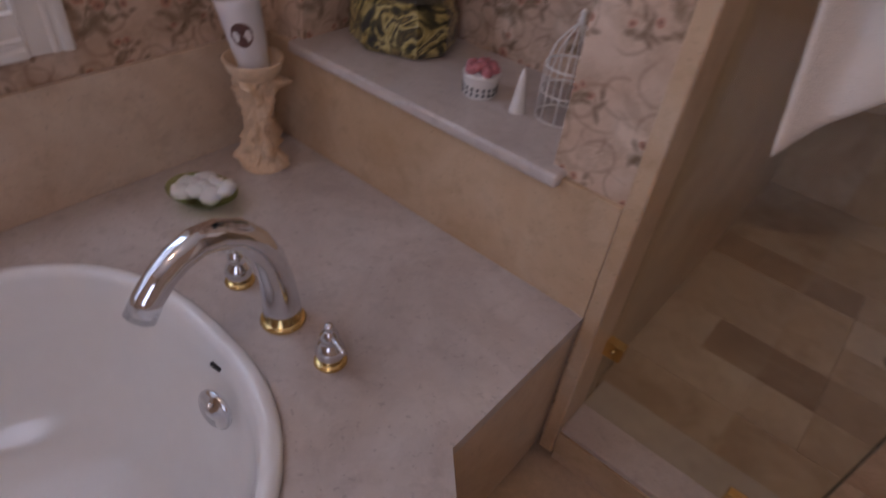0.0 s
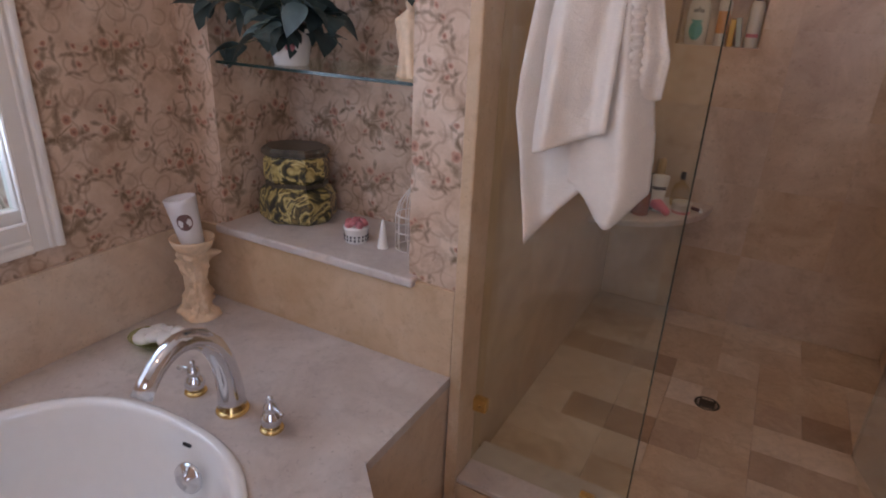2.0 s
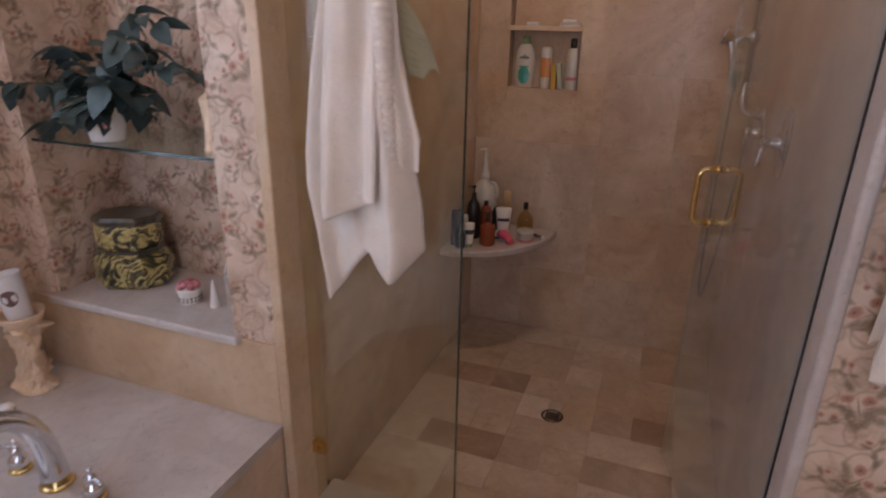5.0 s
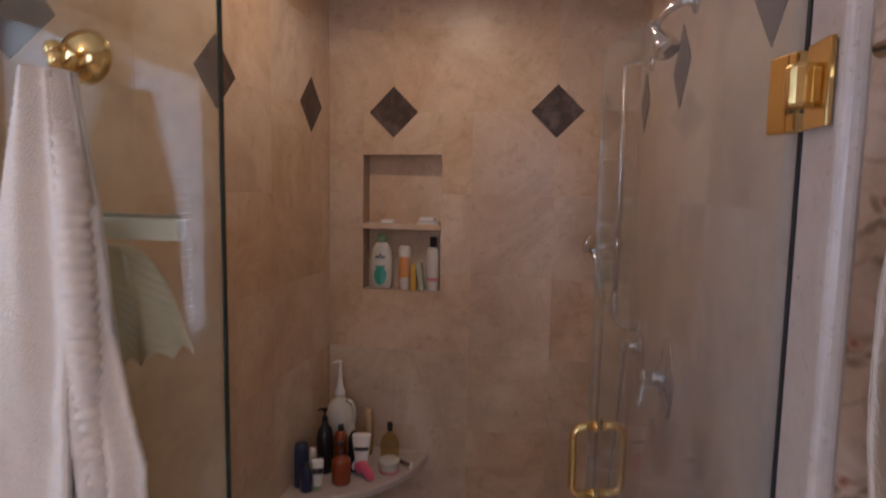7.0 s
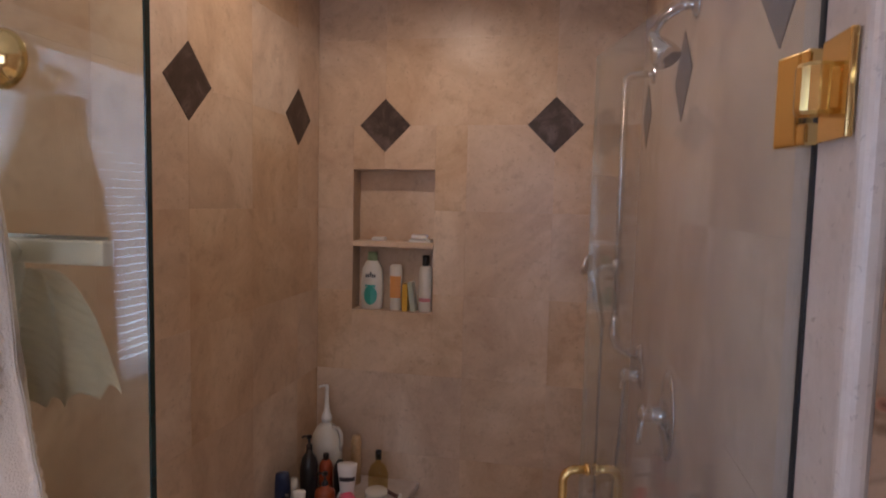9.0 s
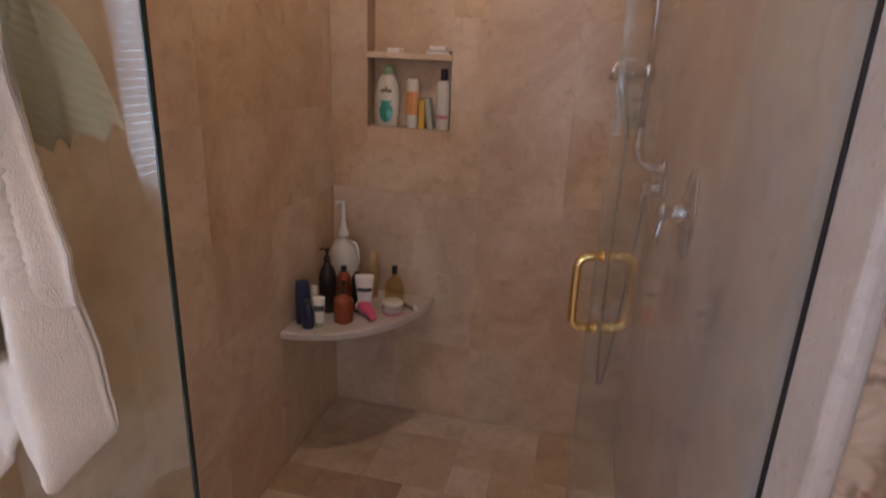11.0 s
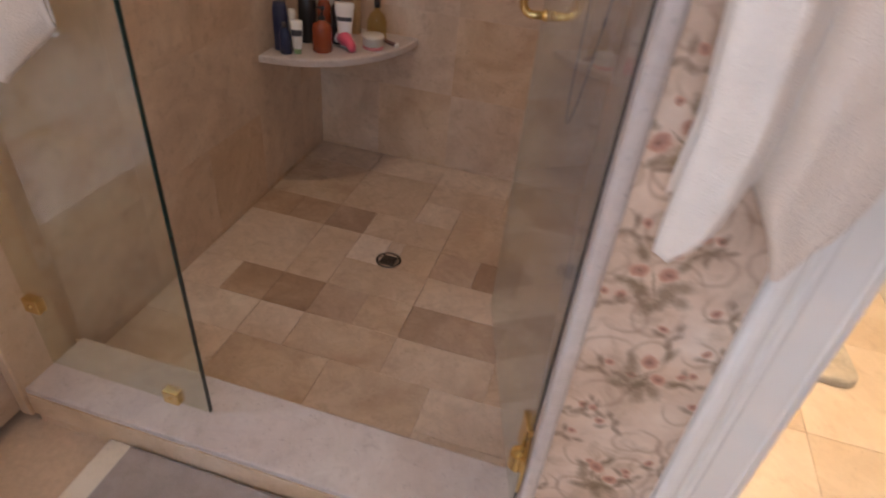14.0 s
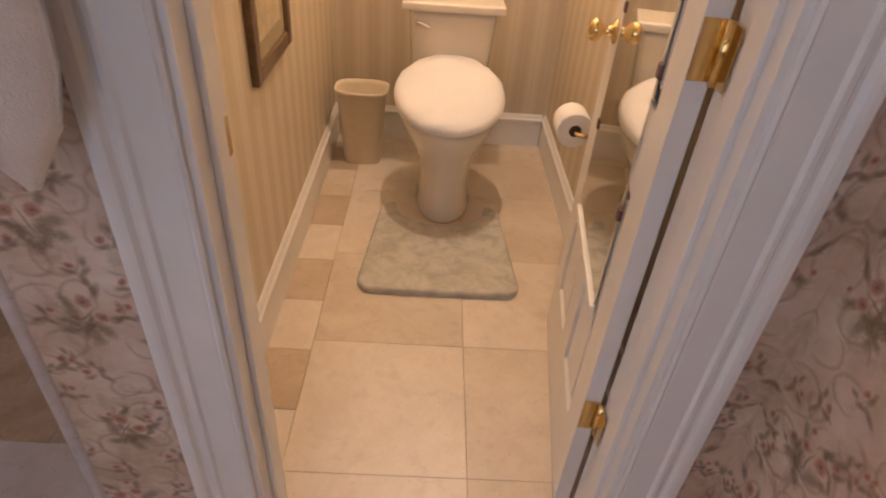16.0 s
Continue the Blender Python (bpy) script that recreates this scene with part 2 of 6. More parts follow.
def glass(name, tint, rough=0.0, haze=0.0, haze_colour=(0.7, 0.75, 0.78)):
    """Sheet glass: clear but for a tint, a gloss that grows at a slant, and a painted pale veil of light."""
    mat, nt, b = material(name)
    out = nt.nodes["Material Output"]
    nt.nodes.remove(b)
    clear = node(nt, "BsdfTransparent", {"Color": (*tint, 1)})
    gloss = node(nt, "BsdfGlossy", {"Color": (0.96, 1.0, 0.98, 1), "Roughness": rough})
    slant = node(nt, "LayerWeight", {"Blend": 0.5}).outputs["Facing"]
    fac = arith(nt, "MULTIPLY_ADD", arith(nt, "POWER", slant, 5.0), 0.9, 0.045)
    base = clear.outputs[0]
    # uneven pale diffuse mix that imitates daylight veiling the glass
    if haze:
        p = place(nt)
        veil_amount = arith(nt, "MULTIPLY_ADD", noise_tex(nt, p, 5.0, 4.0).outputs[0], haze * 1.2, haze * 0.4)
        veil = node(nt, "BsdfDiffuse", {"Color": (*haze_colour, 1)})
        base = node(nt, "MixShader", {0: veil_amount, 1: base, 2: veil.outputs[0]}).outputs[0]
    m = node(nt, "MixShader", {0: fac, 1: base, 2: gloss.outputs[0]})
    nt.links.new(m.outputs[0], out.inputs["Surface"])
    return mat


def terry(name, colour, mottle=0.12):
    mat, nt, b = material(name)
    p = place(nt, False)
    loops = node(nt, "TexVoronoi", {"Vector": p, "Scale": 380.0})
    fine, broad = noise_tex(nt, p, 120.0, 3.0), noise_tex(nt, p, 17.0, 3.0, 0.6, 0.4)
    col = mix(nt, arith(nt, "MULTIPLY", fine.outputs[0], 0.35), colour, tuple(c * 0.82 for c in colour))
    patch = ramp(nt, broad.outputs[0], [(0.38, (0, 0, 0)), (0.64, (1, 1, 1))])
    col = mix(nt, arith(nt, "MULTIPLY", patch, mottle), col, tuple(c * 0.6 for c in colour))
    nt.links.new(col, b.inputs["Base Color"])
    b.inputs["Roughness"].default_value = 0.95
    b.inputs["Sheen Weight"].default_value = 0.25
    bump(nt, b, arith(nt, "ADD", loops.outputs["Distance"], fine.outputs[0]), 0.45, 0.003)
    return mat


M_WALLTILE = travertine("polished_travertine", (0.44, 0.285, 0.18), (0.61, 0.44, 0.30), (0.74, 0.585, 0.435), 0.30, 0.022, 2.8, 0.10, 0.35)
M_FLOORTILE = travertine("honed_travertine", (0.45, 0.315, 0.215), (0.60, 0.455, 0.335), (0.70, 0.565, 0.44), 0.40, 0.09, 3.0, 0.22)
M_FLOORTAN = travertine("tan_travertine", (0.34, 0.215, 0.135), (0.46, 0.315, 0.21), (0.56, 0.41, 0.29), 0.40, 0.08, 3.0, 0.22)
M_FLOORBROWN = travertine("brown_travertine", (0.27, 0.155, 0.09), (0.37, 0.235, 0.145), (0.47, 0.32, 0.21), 0.40, 0.06, 3.0, 0.22)
M_ROOMTILE = travertine("room_floor_travertine", (0.60, 0.49, 0.37), (0.70, 0.60, 0.47), (0.78, 0.69, 0.57), 0.34, 0.11)
M_ROOMTAN = travertine("tan_room_travertine", (0.46, 0.345, 0.235), (0.56, 0.44, 0.315), (0.64, 0.53, 0.40), 0.34, 0.08)
M_DECK = travertine("cream_marble_deck", (0.45, 0.37, 0.32), (0.56, 0.48, 0.43), (0.64, 0.57, 0.52), 0.28, 0.05, 3.5)
M_SPLASH = travertine("splash_travertine", (0.52, 0.35, 0.215), (0.65, 0.48, 0.33), (0.73, 0.59, 0.45), 0.3, 0.05, 2.6)
M_DIAMOND = travertine("dark_emperador", (0.035, 0.022, 0.016), (0.07, 0.045, 0.035), (0.17, 0.12, 0.10), 0.34, 0.2, 9.0, 0.12, 37.0, 0.25)
M_GROUT = plain("grout", (0.56, 0.40, 0.27), 0.85, vary=0.1, scale=60, bumps=0.2)
M_PAPER = floral("floral_paper")
M_STRIPE = striped("striped_paper")
M_PAINT = plain("white_trim_paint", (0.80, 0.77, 0.72), 0.35, vary=0.03, scale=12)
M_CEIL = plain("ceiling_paint", (0.78, 0.75, 0.70), 0.8, vary=0.03, scale=8)
M_GLASS = glass("shower_glass", (0.95, 0.955, 0.90), 0.0, 0.03, (0.62, 0.60, 0.54))
# bluish haze paints the window light seen on the door
M_DOORGLASS = glass("shower_door_glass", (0.95, 0.96, 0.94), 0.0, 0.075, (0.60, 0.66, 0.78))
M_GLASSEDGE = plain("glass_edge_green", (0.012, 0.035, 0.03), 0.15, vary=0.1)
M_CLEAR = glass("clear_glass", (0.93, 0.97, 0.95))
M_SEAL = plain("black_rubber", (0.012, 0.012, 0.014), 0.45, vary=0.2)
M_CHROME = plain("chrome", (0.74, 0.75, 0.78), 0.09, 1.0, vary=0.02)
M_BRASS = plain("polished_brass", (0.80, 0.58, 0.25), 0.13, 1.0, vary=0.05)
M_HOSE = plain("brushed_hose", (0.30, 0.29, 0.28), 0.42, 0.8, vary=0.2, scale=200)
M_TOWEL = terry("white_terry", (0.84, 0.73, 0.62))
M_PORCELAIN = plain("white_porcelain", (0.82, 0.80, 0.77), 0.12, vary=0.015, coat=0.4)
M_BISCUIT = plain("biscuit_porcelain", (0.80, 0.73, 0.60), 0.12, vary=0.02, coat=0.4)
M_RUGGREY = terry("grey_green_rug_pile", (0.60, 0.57, 0.48), 0.75)
M_RUGBROWN = terry("taupe_mat_pile", (0.36, 0.29, 0.25), 0.4)


def blind_slat():
    mat, nt, b = material("blind_slat")
    out = nt.nodes["Material Output"]
    b.inputs["Base Color"].default_value, b.inputs["Roughness"].default_value = (0.78, 0.78, 0.77, 1), 0.45
    lit = node(nt, "BsdfTranslucent", {"Color": (0.90, 0.91, 0.93, 1)})
    m = node(nt, "MixShader", {0: 0.65, 1: b.outputs[0], 2: lit.outputs[0]})
    nt.links.new(m.outputs[0], out.inputs["Surface"])
    return mat


M_SLAT = blind_slat()
M_MIRROR = plain("mirror_silver", (0.85, 0.86, 0.85), 0.02, 1.0, vary=0.005)


# ---- shapes ----
def mesh_of(name, verts, faces, mat, smooth=False):
    me = bpy.data.meshes.new(name)
    me.from_pydata([tuple(v) for v in verts], [], faces)
    me.materials.append(mat)
    if smooth:
        me.polygons.foreach_set("use_smooth", [True] * len(me.polygons))
    me.update()
    return me


def bm_mesh(name, bm, mat, smooth=False):
    me = bpy.data.meshes.new(name)
    bmesh.ops.recalc_face_normals(bm, faces=bm.faces)
    bm.to_mesh(me)
    bm.free()
    me.materials.append(mat)
    if smooth:
        me.polygons.foreach_set("use_smooth", [True] * len(me.polygons))
    return me


def part(name, data, parent=None, label="", m=None):
    ob = new(name, data)
    if parent is not None:
        ob.parent = parent
    if m is not None:
        ob.matrix_basis = m
    if label:
        ob["label"] = label
    return ob


def thing(name, at, label, category, group="", turn=0.0):
    ob = new(name)
    ob.empty_display_size = 0.05
    ob.matrix_basis = pose(*at, 0, 0, turn)
    return tagged(ob, label, category, group)


def setting(name, data, label="", m=None):
    return tagged(part(name, data, None, label, m), kind="structure")


def box_bm(x0, y0, z0, x1, y1, z1, bevel=0.0, seg=2):
    bm = bmesh.new()
    bmesh.ops.create_cube(bm, size=1.0, matrix=Matrix.LocRotScale(((x0 + x1) / 2, (y0 + y1) / 2, (z0 + z1) / 2), None, (abs(x1 - x0), abs(y1 - y0), abs(z1 - z0))))
    if bevel:
        bmesh.ops.bevel(bm, geom=bm.edges[:], offset=bevel, segments=seg, profile=0.6, affect="EDGES")
    return bm


def box(name, x0, y0, z0, x1, y1, z1, mat, bevel=0.0, seg=2):
    return bm_mesh(name, box_bm(x0, y0, z0, x1, y1, z1, bevel, seg), mat)


def boxes(name, rows, mat, bevel=0.0):
    out = bmesh.new()
    for r in rows:
        b = box_bm(*r, bevel)
        me = bpy.data.meshes.new("tmp")
        b.to_mesh(me)
        b.free()
        out.from_mesh(me)
        bpy.data.meshes.remove(me)
    return bm_mesh(name, out, mat)


def lathe(name, profile, mat, seg=32, squash=(1, 1), smooth=True):
    """A profile of (radius, height) turned round z."""
    verts, faces = [], []
    for r, z in profile:
        for k in range(seg):
            a = 2 * math.pi * k / seg
            verts.append((r * math.cos(a) * squash[0], r * math.sin(a) * squash[1], z))
    n = len(profile)
    for i in range(n - 1):
        for k in range(seg):
            k2 = (k + 1) % seg
            faces.append((i * seg + k, i * seg + k2, (i + 1) * seg + k2, (i + 1) * seg + k))
    faces.append(tuple(range(seg))[::-1])
    faces.append(tuple((n - 1) * seg + k for k in range(seg)))
    return mesh_of(name, verts, faces, mat, smooth)


def tube(name, pts, radius, mat, seg=12, radii=None, flat=1.0):
    """A round bar along points."""
    pts = [Vector(p) for p in pts]
    verts, faces = [], []
    up = None
    for i, p in enumerate(pts):
        d = (pts[min(i + 1, len(pts) - 1)] - pts[max(i - 1, 0)]).normalized()
        if up is None:
            up = Vector((0, 0, 1)) if abs(d.z) < 0.9 else Vector((1, 0, 0))
        side = d.cross(up).normalized()
        up = side.cross(d).normalized()
        r = radii[i] if radii else radius
        for k in range(seg):
            a = 2 * math.pi * k / seg
            verts.append(p + side * (r * math.cos(a)) + up * (r * flat * math.sin(a)))
    for i in range(len(pts) - 1):
        for k in range(seg):
            k2 = (k + 1) % seg
            faces.append((i * seg + k, i * seg + k2, (i + 1) * seg + k2, (i + 1) * seg + k))
    faces.append(tuple(range(seg))[::-1])
    faces.append(tuple((len(pts) - 1) * seg + k for k in range(seg)))
    return mesh_of(name, verts, faces, mat, True)


def arc(fn, n):
    return [fn(i / (n - 1)) for i in range(n)]


def prism(name, outline, z0, z1, mat, bevel=0.0, seg=2):
    """A plan outline raised from z0 to z1."""
    bm = bmesh.new()
    low = [bm.verts.new((x, y, z0)) for x, y in outline]
    f = bm.faces.new(low)
    up = bmesh.ops.extrude_face_region(bm, geom=[f])
    bmesh.ops.translate(bm, vec=(0, 0, z1 - z0), verts=[v for v in up["geom"] if isinstance(v, bmesh.types.BMVert)])
    bmesh.ops.recalc_face_normals(bm, faces=bm.faces)
    if bevel:
        bmesh.ops.bevel(bm, geom=[e for e in bm.edges if all(abs(v.co.z - z1) < 1e-6 for v in e.verts)], offset=bevel, segments=seg, profile=0.5, affect="EDGES")
    return bm_mesh(name, bm, mat)


def extrude_profile(name, profile, length, mat):
    """A moulding: a closed (x, y) profile drawn along z."""
    n = len(profile)
    verts = [(x, y, z) for z in (0, length) for x, y in profile]
    faces = [(k, (k + 1) % n, n + (k + 1) % n, n + k) for k in range(n)] + [tuple(range(n))[::-1], tuple(range(n, 2 * n))]
    bm = bmesh.new()
    me = mesh_of("tmp", verts, faces, mat)
    bm.from_mesh(me)
    bpy.data.meshes.remove(me)
    return bm_mesh(name, bm, mat)


def cut_rect(r, hole):
    """What is left of rectangle r (u0, v0, u1, v1) outside hole."""
    u0, v0, u1, v1 = r
    a0, b0, a1, b1 = hole
    if a1 <= u0 or a0 >= u1 or b1 <= v0 or b0 >= v1:
        return [r]
    out = []
    if a0 > u0:
        out.append((u0, v0, a0, v1))
    if a1 < u1:
        out.append((a1, v0, u1, v1))
    m0, m1 = max(u0, a0), min(u1, a1)
    if b0 > v0:
        out.append((m0, v0, m1, b0))
    if b1 < v1:
        out.append((m0, b1, m1, v1))
    return out


TILE_MESHES = {}


def tile_data(w, h, depth, mat, bevel):
    key = (round(w, 4), round(h, 4), depth, mat.name)
    if key not in TILE_MESHES:
        b = bevel
        ring = [(0, 0, 0), (w, 0, 0), (w, h, 0), (0, h, 0), (0, 0, depth - b), (w, 0, depth - b), (w, h, depth - b), (0, h, depth - b),
                (b, b, depth), (w - b, b, depth), (w - b, h - b, depth), (b, h - b, depth)]
        faces = [(k + o, (k + 1) % 4 + o, (k + 1) % 4 + o + 4, k + o + 4) for o in (0, 4) for k in range(4)] + [(8, 9, 10, 11)]
        TILE_MESHES[key] = mesh_of("tile", ring, faces, mat)
    return TILE_MESHES[key]


def lay_tiles(parent, rects, frame_m, mat, joint=0.003, depth=0.008, bevel=0.0012, name="tile"):
    """Tiles as pieces of a wall or floor. frame_m: takes (u, v, out) to the world."""
    for u0, v0, u1, v1 in rects:
        w, h = u1 - u0 - joint, v1 - v0 - joint
        if w < 0.012 or h < 0.012:
            continue
        part(name, tile_data(w, h, depth, mat, bevel), parent, "", frame_m @ Matrix.Translation((u0 + joint / 2, v0 + joint / 2, 0)))


def grid(u0, v0, u1, v1, su, sv, ou, ov):
    us = sorted({u0, u1, *[ou + su * k for k in range(-40, 40) if u0 + 0.01 < ou + su * k < u1 - 0.01]})
    vs = sorted({v0, v1, *[ov + sv * k for k in range(-40, 40) if v0 + 0.01 < ov + sv * k < v1 - 0.01]})
    return [(a, c, b, d) for a, b in zip(us, us[1:]) for c, d in zip(vs, vs[1:])]


def basis(o, u, v):
    """A wall's own frame: origin, along, up; out is u x v."""
    u, v = Vector(u), Vector(v)
    w = u.cross(v)
    return Matrix(((u.x, v.x, w.x, o[0]), (u.y, v.y, w.y, o[1]), (u.z, v.z, w.z, o[2]), (0, 0, 0, 1)))


# ---- the plan ----
WALL_Y = -0.03           # papered face that holds the niche, the shower and the toilet door
GLASS_Y = 0.065
BACK_Y = 1.80            # shower back wall
SH_X0, SH_X1 = -0.01, 1.32
WIN_X = -1.02            # window wall
SIDE_X = 2.567           # wall on the far side of the toilet door
SH_Z = -0.025
CEIL = 2.74
TOI_X0, TOI_X1, TOI_Y0, TOI_Y1 = 1.474, 2.552, 0.10, 2.17
DOOR_X0, DOOR_X1, DOOR_H = 1.66, 2.36, 2.04
NICHE = (-0.885, -0.168)
DECK_Z, SPLASH_Z, CURB_Z = 0.455, 0.728, 0.098
REAR_Y = -2.9

floor = setting("floor", box("floor", WIN_X - 0.2, REAR_Y - 0.2, -0.14, 2.9, TOI_Y1 + 0.2, -0.04, M_GROUT), "travertine tile floor of the bathroom and toilet room")
shower_floor = setting("shower_floor", box("shower_floor", SH_X0 - 0.05, 0.0, -0.04, SH_X1 + 0.05, BACK_Y + 0.05, SH_Z - 0.008, M_GROUT), "shower floor of mixed brown and cream travertine tiles")
ceiling = setting("ceiling", boxes("ceiling", [(WIN_X - 0.2, REAR_Y - 0.2, CEIL, 2.9, TOI_Y1 + 0.2, CEIL + 0.1)], M_CEIL), "off-white painted ceiling")

# front wall pieces: niche back and cheeks, strips beside the shower, over the doors
front_y1 = 0.10
setting("wall_niche", boxes("wall_niche", [
    (WIN_X, WALL_Y, 0.0, NICHE[0], 0.30, CEIL),
    (NICHE[1], WALL_Y, 0.0, -0.014, 0.099, CEIL),
    (NICHE[1], 0.099, 0.0, -0.07, 0.30, CEIL),
    (NICHE[0], WALL_Y, 0.0, NICHE[1], 0.30, 0.70),
    (NICHE[0], 0.30, 0.70, NICHE[1], 0.33, CEIL),
    (NICHE[0], WALL_Y, 2.2, NICHE[1], 0.30, CEIL),
    (WIN_X, 0.33, 0.0, -0.07, 0.40, CEIL)], M_PAPER), "floral-papered wall with a recessed shelf niche")
setting("wall_front", boxes("wall_front", [
    (1.328, WALL_Y, 0.0, DOOR_X0 - 0.02, front_y1, CEIL),
    (DOOR_X1 + 0.02, WALL_Y, 0.0, SIDE_X + 0.12, front_y1, CEIL),
    (DOOR_X0 - 0.02, WALL_Y, DOOR_H + 0.02, DOOR_X1 + 0.02, front_y1, CEIL)], M_PAPER), "floral-papered wall beside the toilet-room door")
setting("wall_side", boxes("wall_side", [(SIDE_X, REAR_Y, 0.0, SIDE_X + 0.12, WALL_Y, CEIL)], M_PAPER), "floral-papered side wall")
WY0, WY1, WZ0, WZ1 = -2.25, -0.56, 0.86, 2.42
setting("wall_window", boxes("wall_window", [
    (WIN_X - 0.14, REAR_Y, 0.0, WIN_X, WY0, CEIL), (WIN_X - 0.14, WY1, 0.0, WIN_X, 0.35, CEIL),
    (WIN_X - 0.14, WY0, 0.0, WIN_X, WY1, WZ0), (WIN_X - 0.14, WY0, WZ1, WIN_X, WY1, CEIL)], M_PAPER), "floral-papered wall with the tub window")
# unseen wall; its opening is added for the rear fill
setting("wall_rear", boxes("wall_rear", [
    (WIN_X - 0.14, REAR_Y - 0.1, 0.0, 2.7, REAR_Y, 0.9), (WIN_X - 0.14, REAR_Y - 0.1, 2.3, 2.7, REAR_Y, CEIL),
    (WIN_X - 0.14, REAR_Y - 0.1, 0.9, 0.6, REAR_Y, 2.3), (2.0, REAR_Y - 0.1, 0.9, 2.7, REAR_Y, 2.3)], M_PAPER), "unseen floral-papered rear wall with an added window opening")

# shower walls behind their tiles
TB = 0.008
N_U0, N_U1, N_Z0, N_Z1 = 0.150, 0.507, 1.317, 1.922
wall_back = setting("wall_shower_back", boxes("wall_shower_back", [
    (SH_X0 - 0.2, BACK_Y + TB, -0.04, N_U0, BACK_Y + 0.15, CEIL), (N_U1, BACK_Y + TB, -0.04, SH_X1 + 0.055, BACK_Y + 0.15, CEIL),
    (N_U0, BACK_Y + TB, -0.04, N_U1, BACK_Y + 0.15, N_Z0), (N_U0, BACK_Y + TB, N_Z1, N_U1, BACK_Y + 0.15, CEIL),
    (N_U0, BACK_Y + 0.105, N_Z0, N_U1, BACK_Y + 0.15, N_Z1)], M_GROUT), "travertine-tiled shower back wall with a recessed niche")
wall_left = setting("wall_shower_left", box("wall_shower_left", SH_X0 - 0.055, 0.10, -0.04, SH_X0 - TB, BACK_Y + TB, CEIL, M_GROUT), "travertine-tiled shower side wall")
wall_right = setting("wall_shower_right", box("wall_shower_right", SH_X1 + TB, front_y1 + 0.001, -0.04, SH_X1 + 0.055, BACK_Y + TB, CEIL, M_GROUT), "travertine-tiled shower wall with the fittings")

# toilet room
setting("wall_toilet_left", box("wall_toilet_left", TOI_X0 - 0.085, front_y1, -0.04, TOI_X0, TOI_Y1, CEIL, M_STRIPE), "striped beige paper wall")
setting("wall_toilet_right", box("wall_toilet_right", TOI_X1, front_y1, -0.04, TOI_X1 + 0.1, TOI_Y1, CEIL, M_STRIPE), "striped beige paper wall")
setting("wall_toilet_back", box("wall_toilet_back", TOI_X0 - 0.1, TOI_Y1, -0.04, TOI_X1 + 0.1, TOI_Y1 + 0.1, CEIL, M_STRIPE), "striped beige paper wall behind the toilet")

# tub deck, splash, ledge, curb, jambs
deck_out = [(WIN_X, WALL_Y), (-0.015, WALL_Y), (-0.015, -0.45), (0.30, -0.765), (0.30, -2.35), (WIN_X, -2.35)]
TUB_C, TUB_A, TUB_B, TUB_N = (-0.482, -1.30), 0.492, 0.735, 2.6


def oval(a, b, k, n=64, cx=TUB_C[0], cy=TUB_C[1]):
    t = 2 * math.pi * k / n
    c, s = math.cos(t), math.sin(t)
    return (cx + a * math.copysign(abs(c) ** (2 / TUB_N), c), cy + b * math.copysign(abs(s) ** (2 / TUB_N), s))


def deck_mesh():
    """The deck's top with the tub's hole through it, and its apron."""
    bm = bmesh.new()
    n = 64
    hole = [oval(TUB_A - 0.03, TUB_B - 0.03, k) for k in range(n)]
    outer = []
    for hx, hy in hole:
        d = Vector((hx - TUB_C[0], hy - TUB_C[1]))
        best = None
        for (ax, ay), (bx, by) in zip(deck_out, deck_out[1:] + deck_out[:1]):
            e = Vector((bx - ax, by - ay))
            den = d.x * e.y - d.y * e.x
            if abs(den) < 1e-9:
                continue
            w = Vector((ax - TUB_C[0], ay - TUB_C[1]))
            s = (w.x * e.y - w.y * e.x) / den
            q = (w.x * d.y - w.y * d.x) / den
            if s > 0 and -1e-6 <= q <= 1 + 1e-6 and (best is None or s < best):
                best = s
        outer.append((TUB_C[0] + d.x * best, TUB_C[1] + d.y * best))
    # true corners of the outline
    for c in deck_out:
        k = min(range(n), key=lambda i: (outer[i][0] - c[0]) ** 2 + (outer[i][1] - c[1]) ** 2)
        outer[k] = c
    rings = []
    for pts, z in ((hole, DECK_Z - 0.03), (hole, DECK_Z), (outer, DECK_Z), (outer, DECK_Z - 0.03)):
        rings.append([bm.verts.new((x, y, z)) for x, y in pts])
    for a, b in zip(rings, rings[1:]):
        for k in range(n):
            bm.faces.new((a[k], a[(k + 1) % n], b[(k + 1) % n], b[k]))
    return bm_mesh("tub_deck", bm, M_DECK)


tub_deck = setting("tub_deck", deck_mesh(), "pinkish cream marble tub deck with a clipped corner")
apron_pts = deck_out[1:5]
apron = setting("tub_apron", prism("tub_apron", [(-0.021, WALL_Y), (-0.021, -0.447), (0.294, -0.762), (0.294, -2.33), (0.26, -2.33), (0.26, -0.745), (-0.05, -0.435), (-0.05, WALL_Y)], 0.0, DECK_Z - 0.03, M_SPLASH), "travertine tub apron")

setting("backsplash_niche", box("backsplash_niche", WIN_X + 0.012, WALL_Y - 0.014, DECK_Z, -0.015, WALL_Y, SPLASH_Z, M_SPLASH, 0.003), "cream travertine backsplash under the niche")
setting("backsplash_window", box("backsplash_window", WIN_X, -2.35, DECK_Z, WIN_X + 0.014, WALL_Y - 0.014, SPLASH_Z, M_SPLASH, 0.003), "cream travertine backsplash under the window")
setting("niche_ledge", box("niche_ledge", NICHE[0] - 0.02, WALL_Y - 0.034, 0.712, NICHE[1] + 0.03, 0.299, 0.740, M_DECK, 0.010, 3), "pink-cream marble ledge with a rounded front edge")

# shower jambs: stone liners with a rounded outer edge
JAMB_T = 0.052


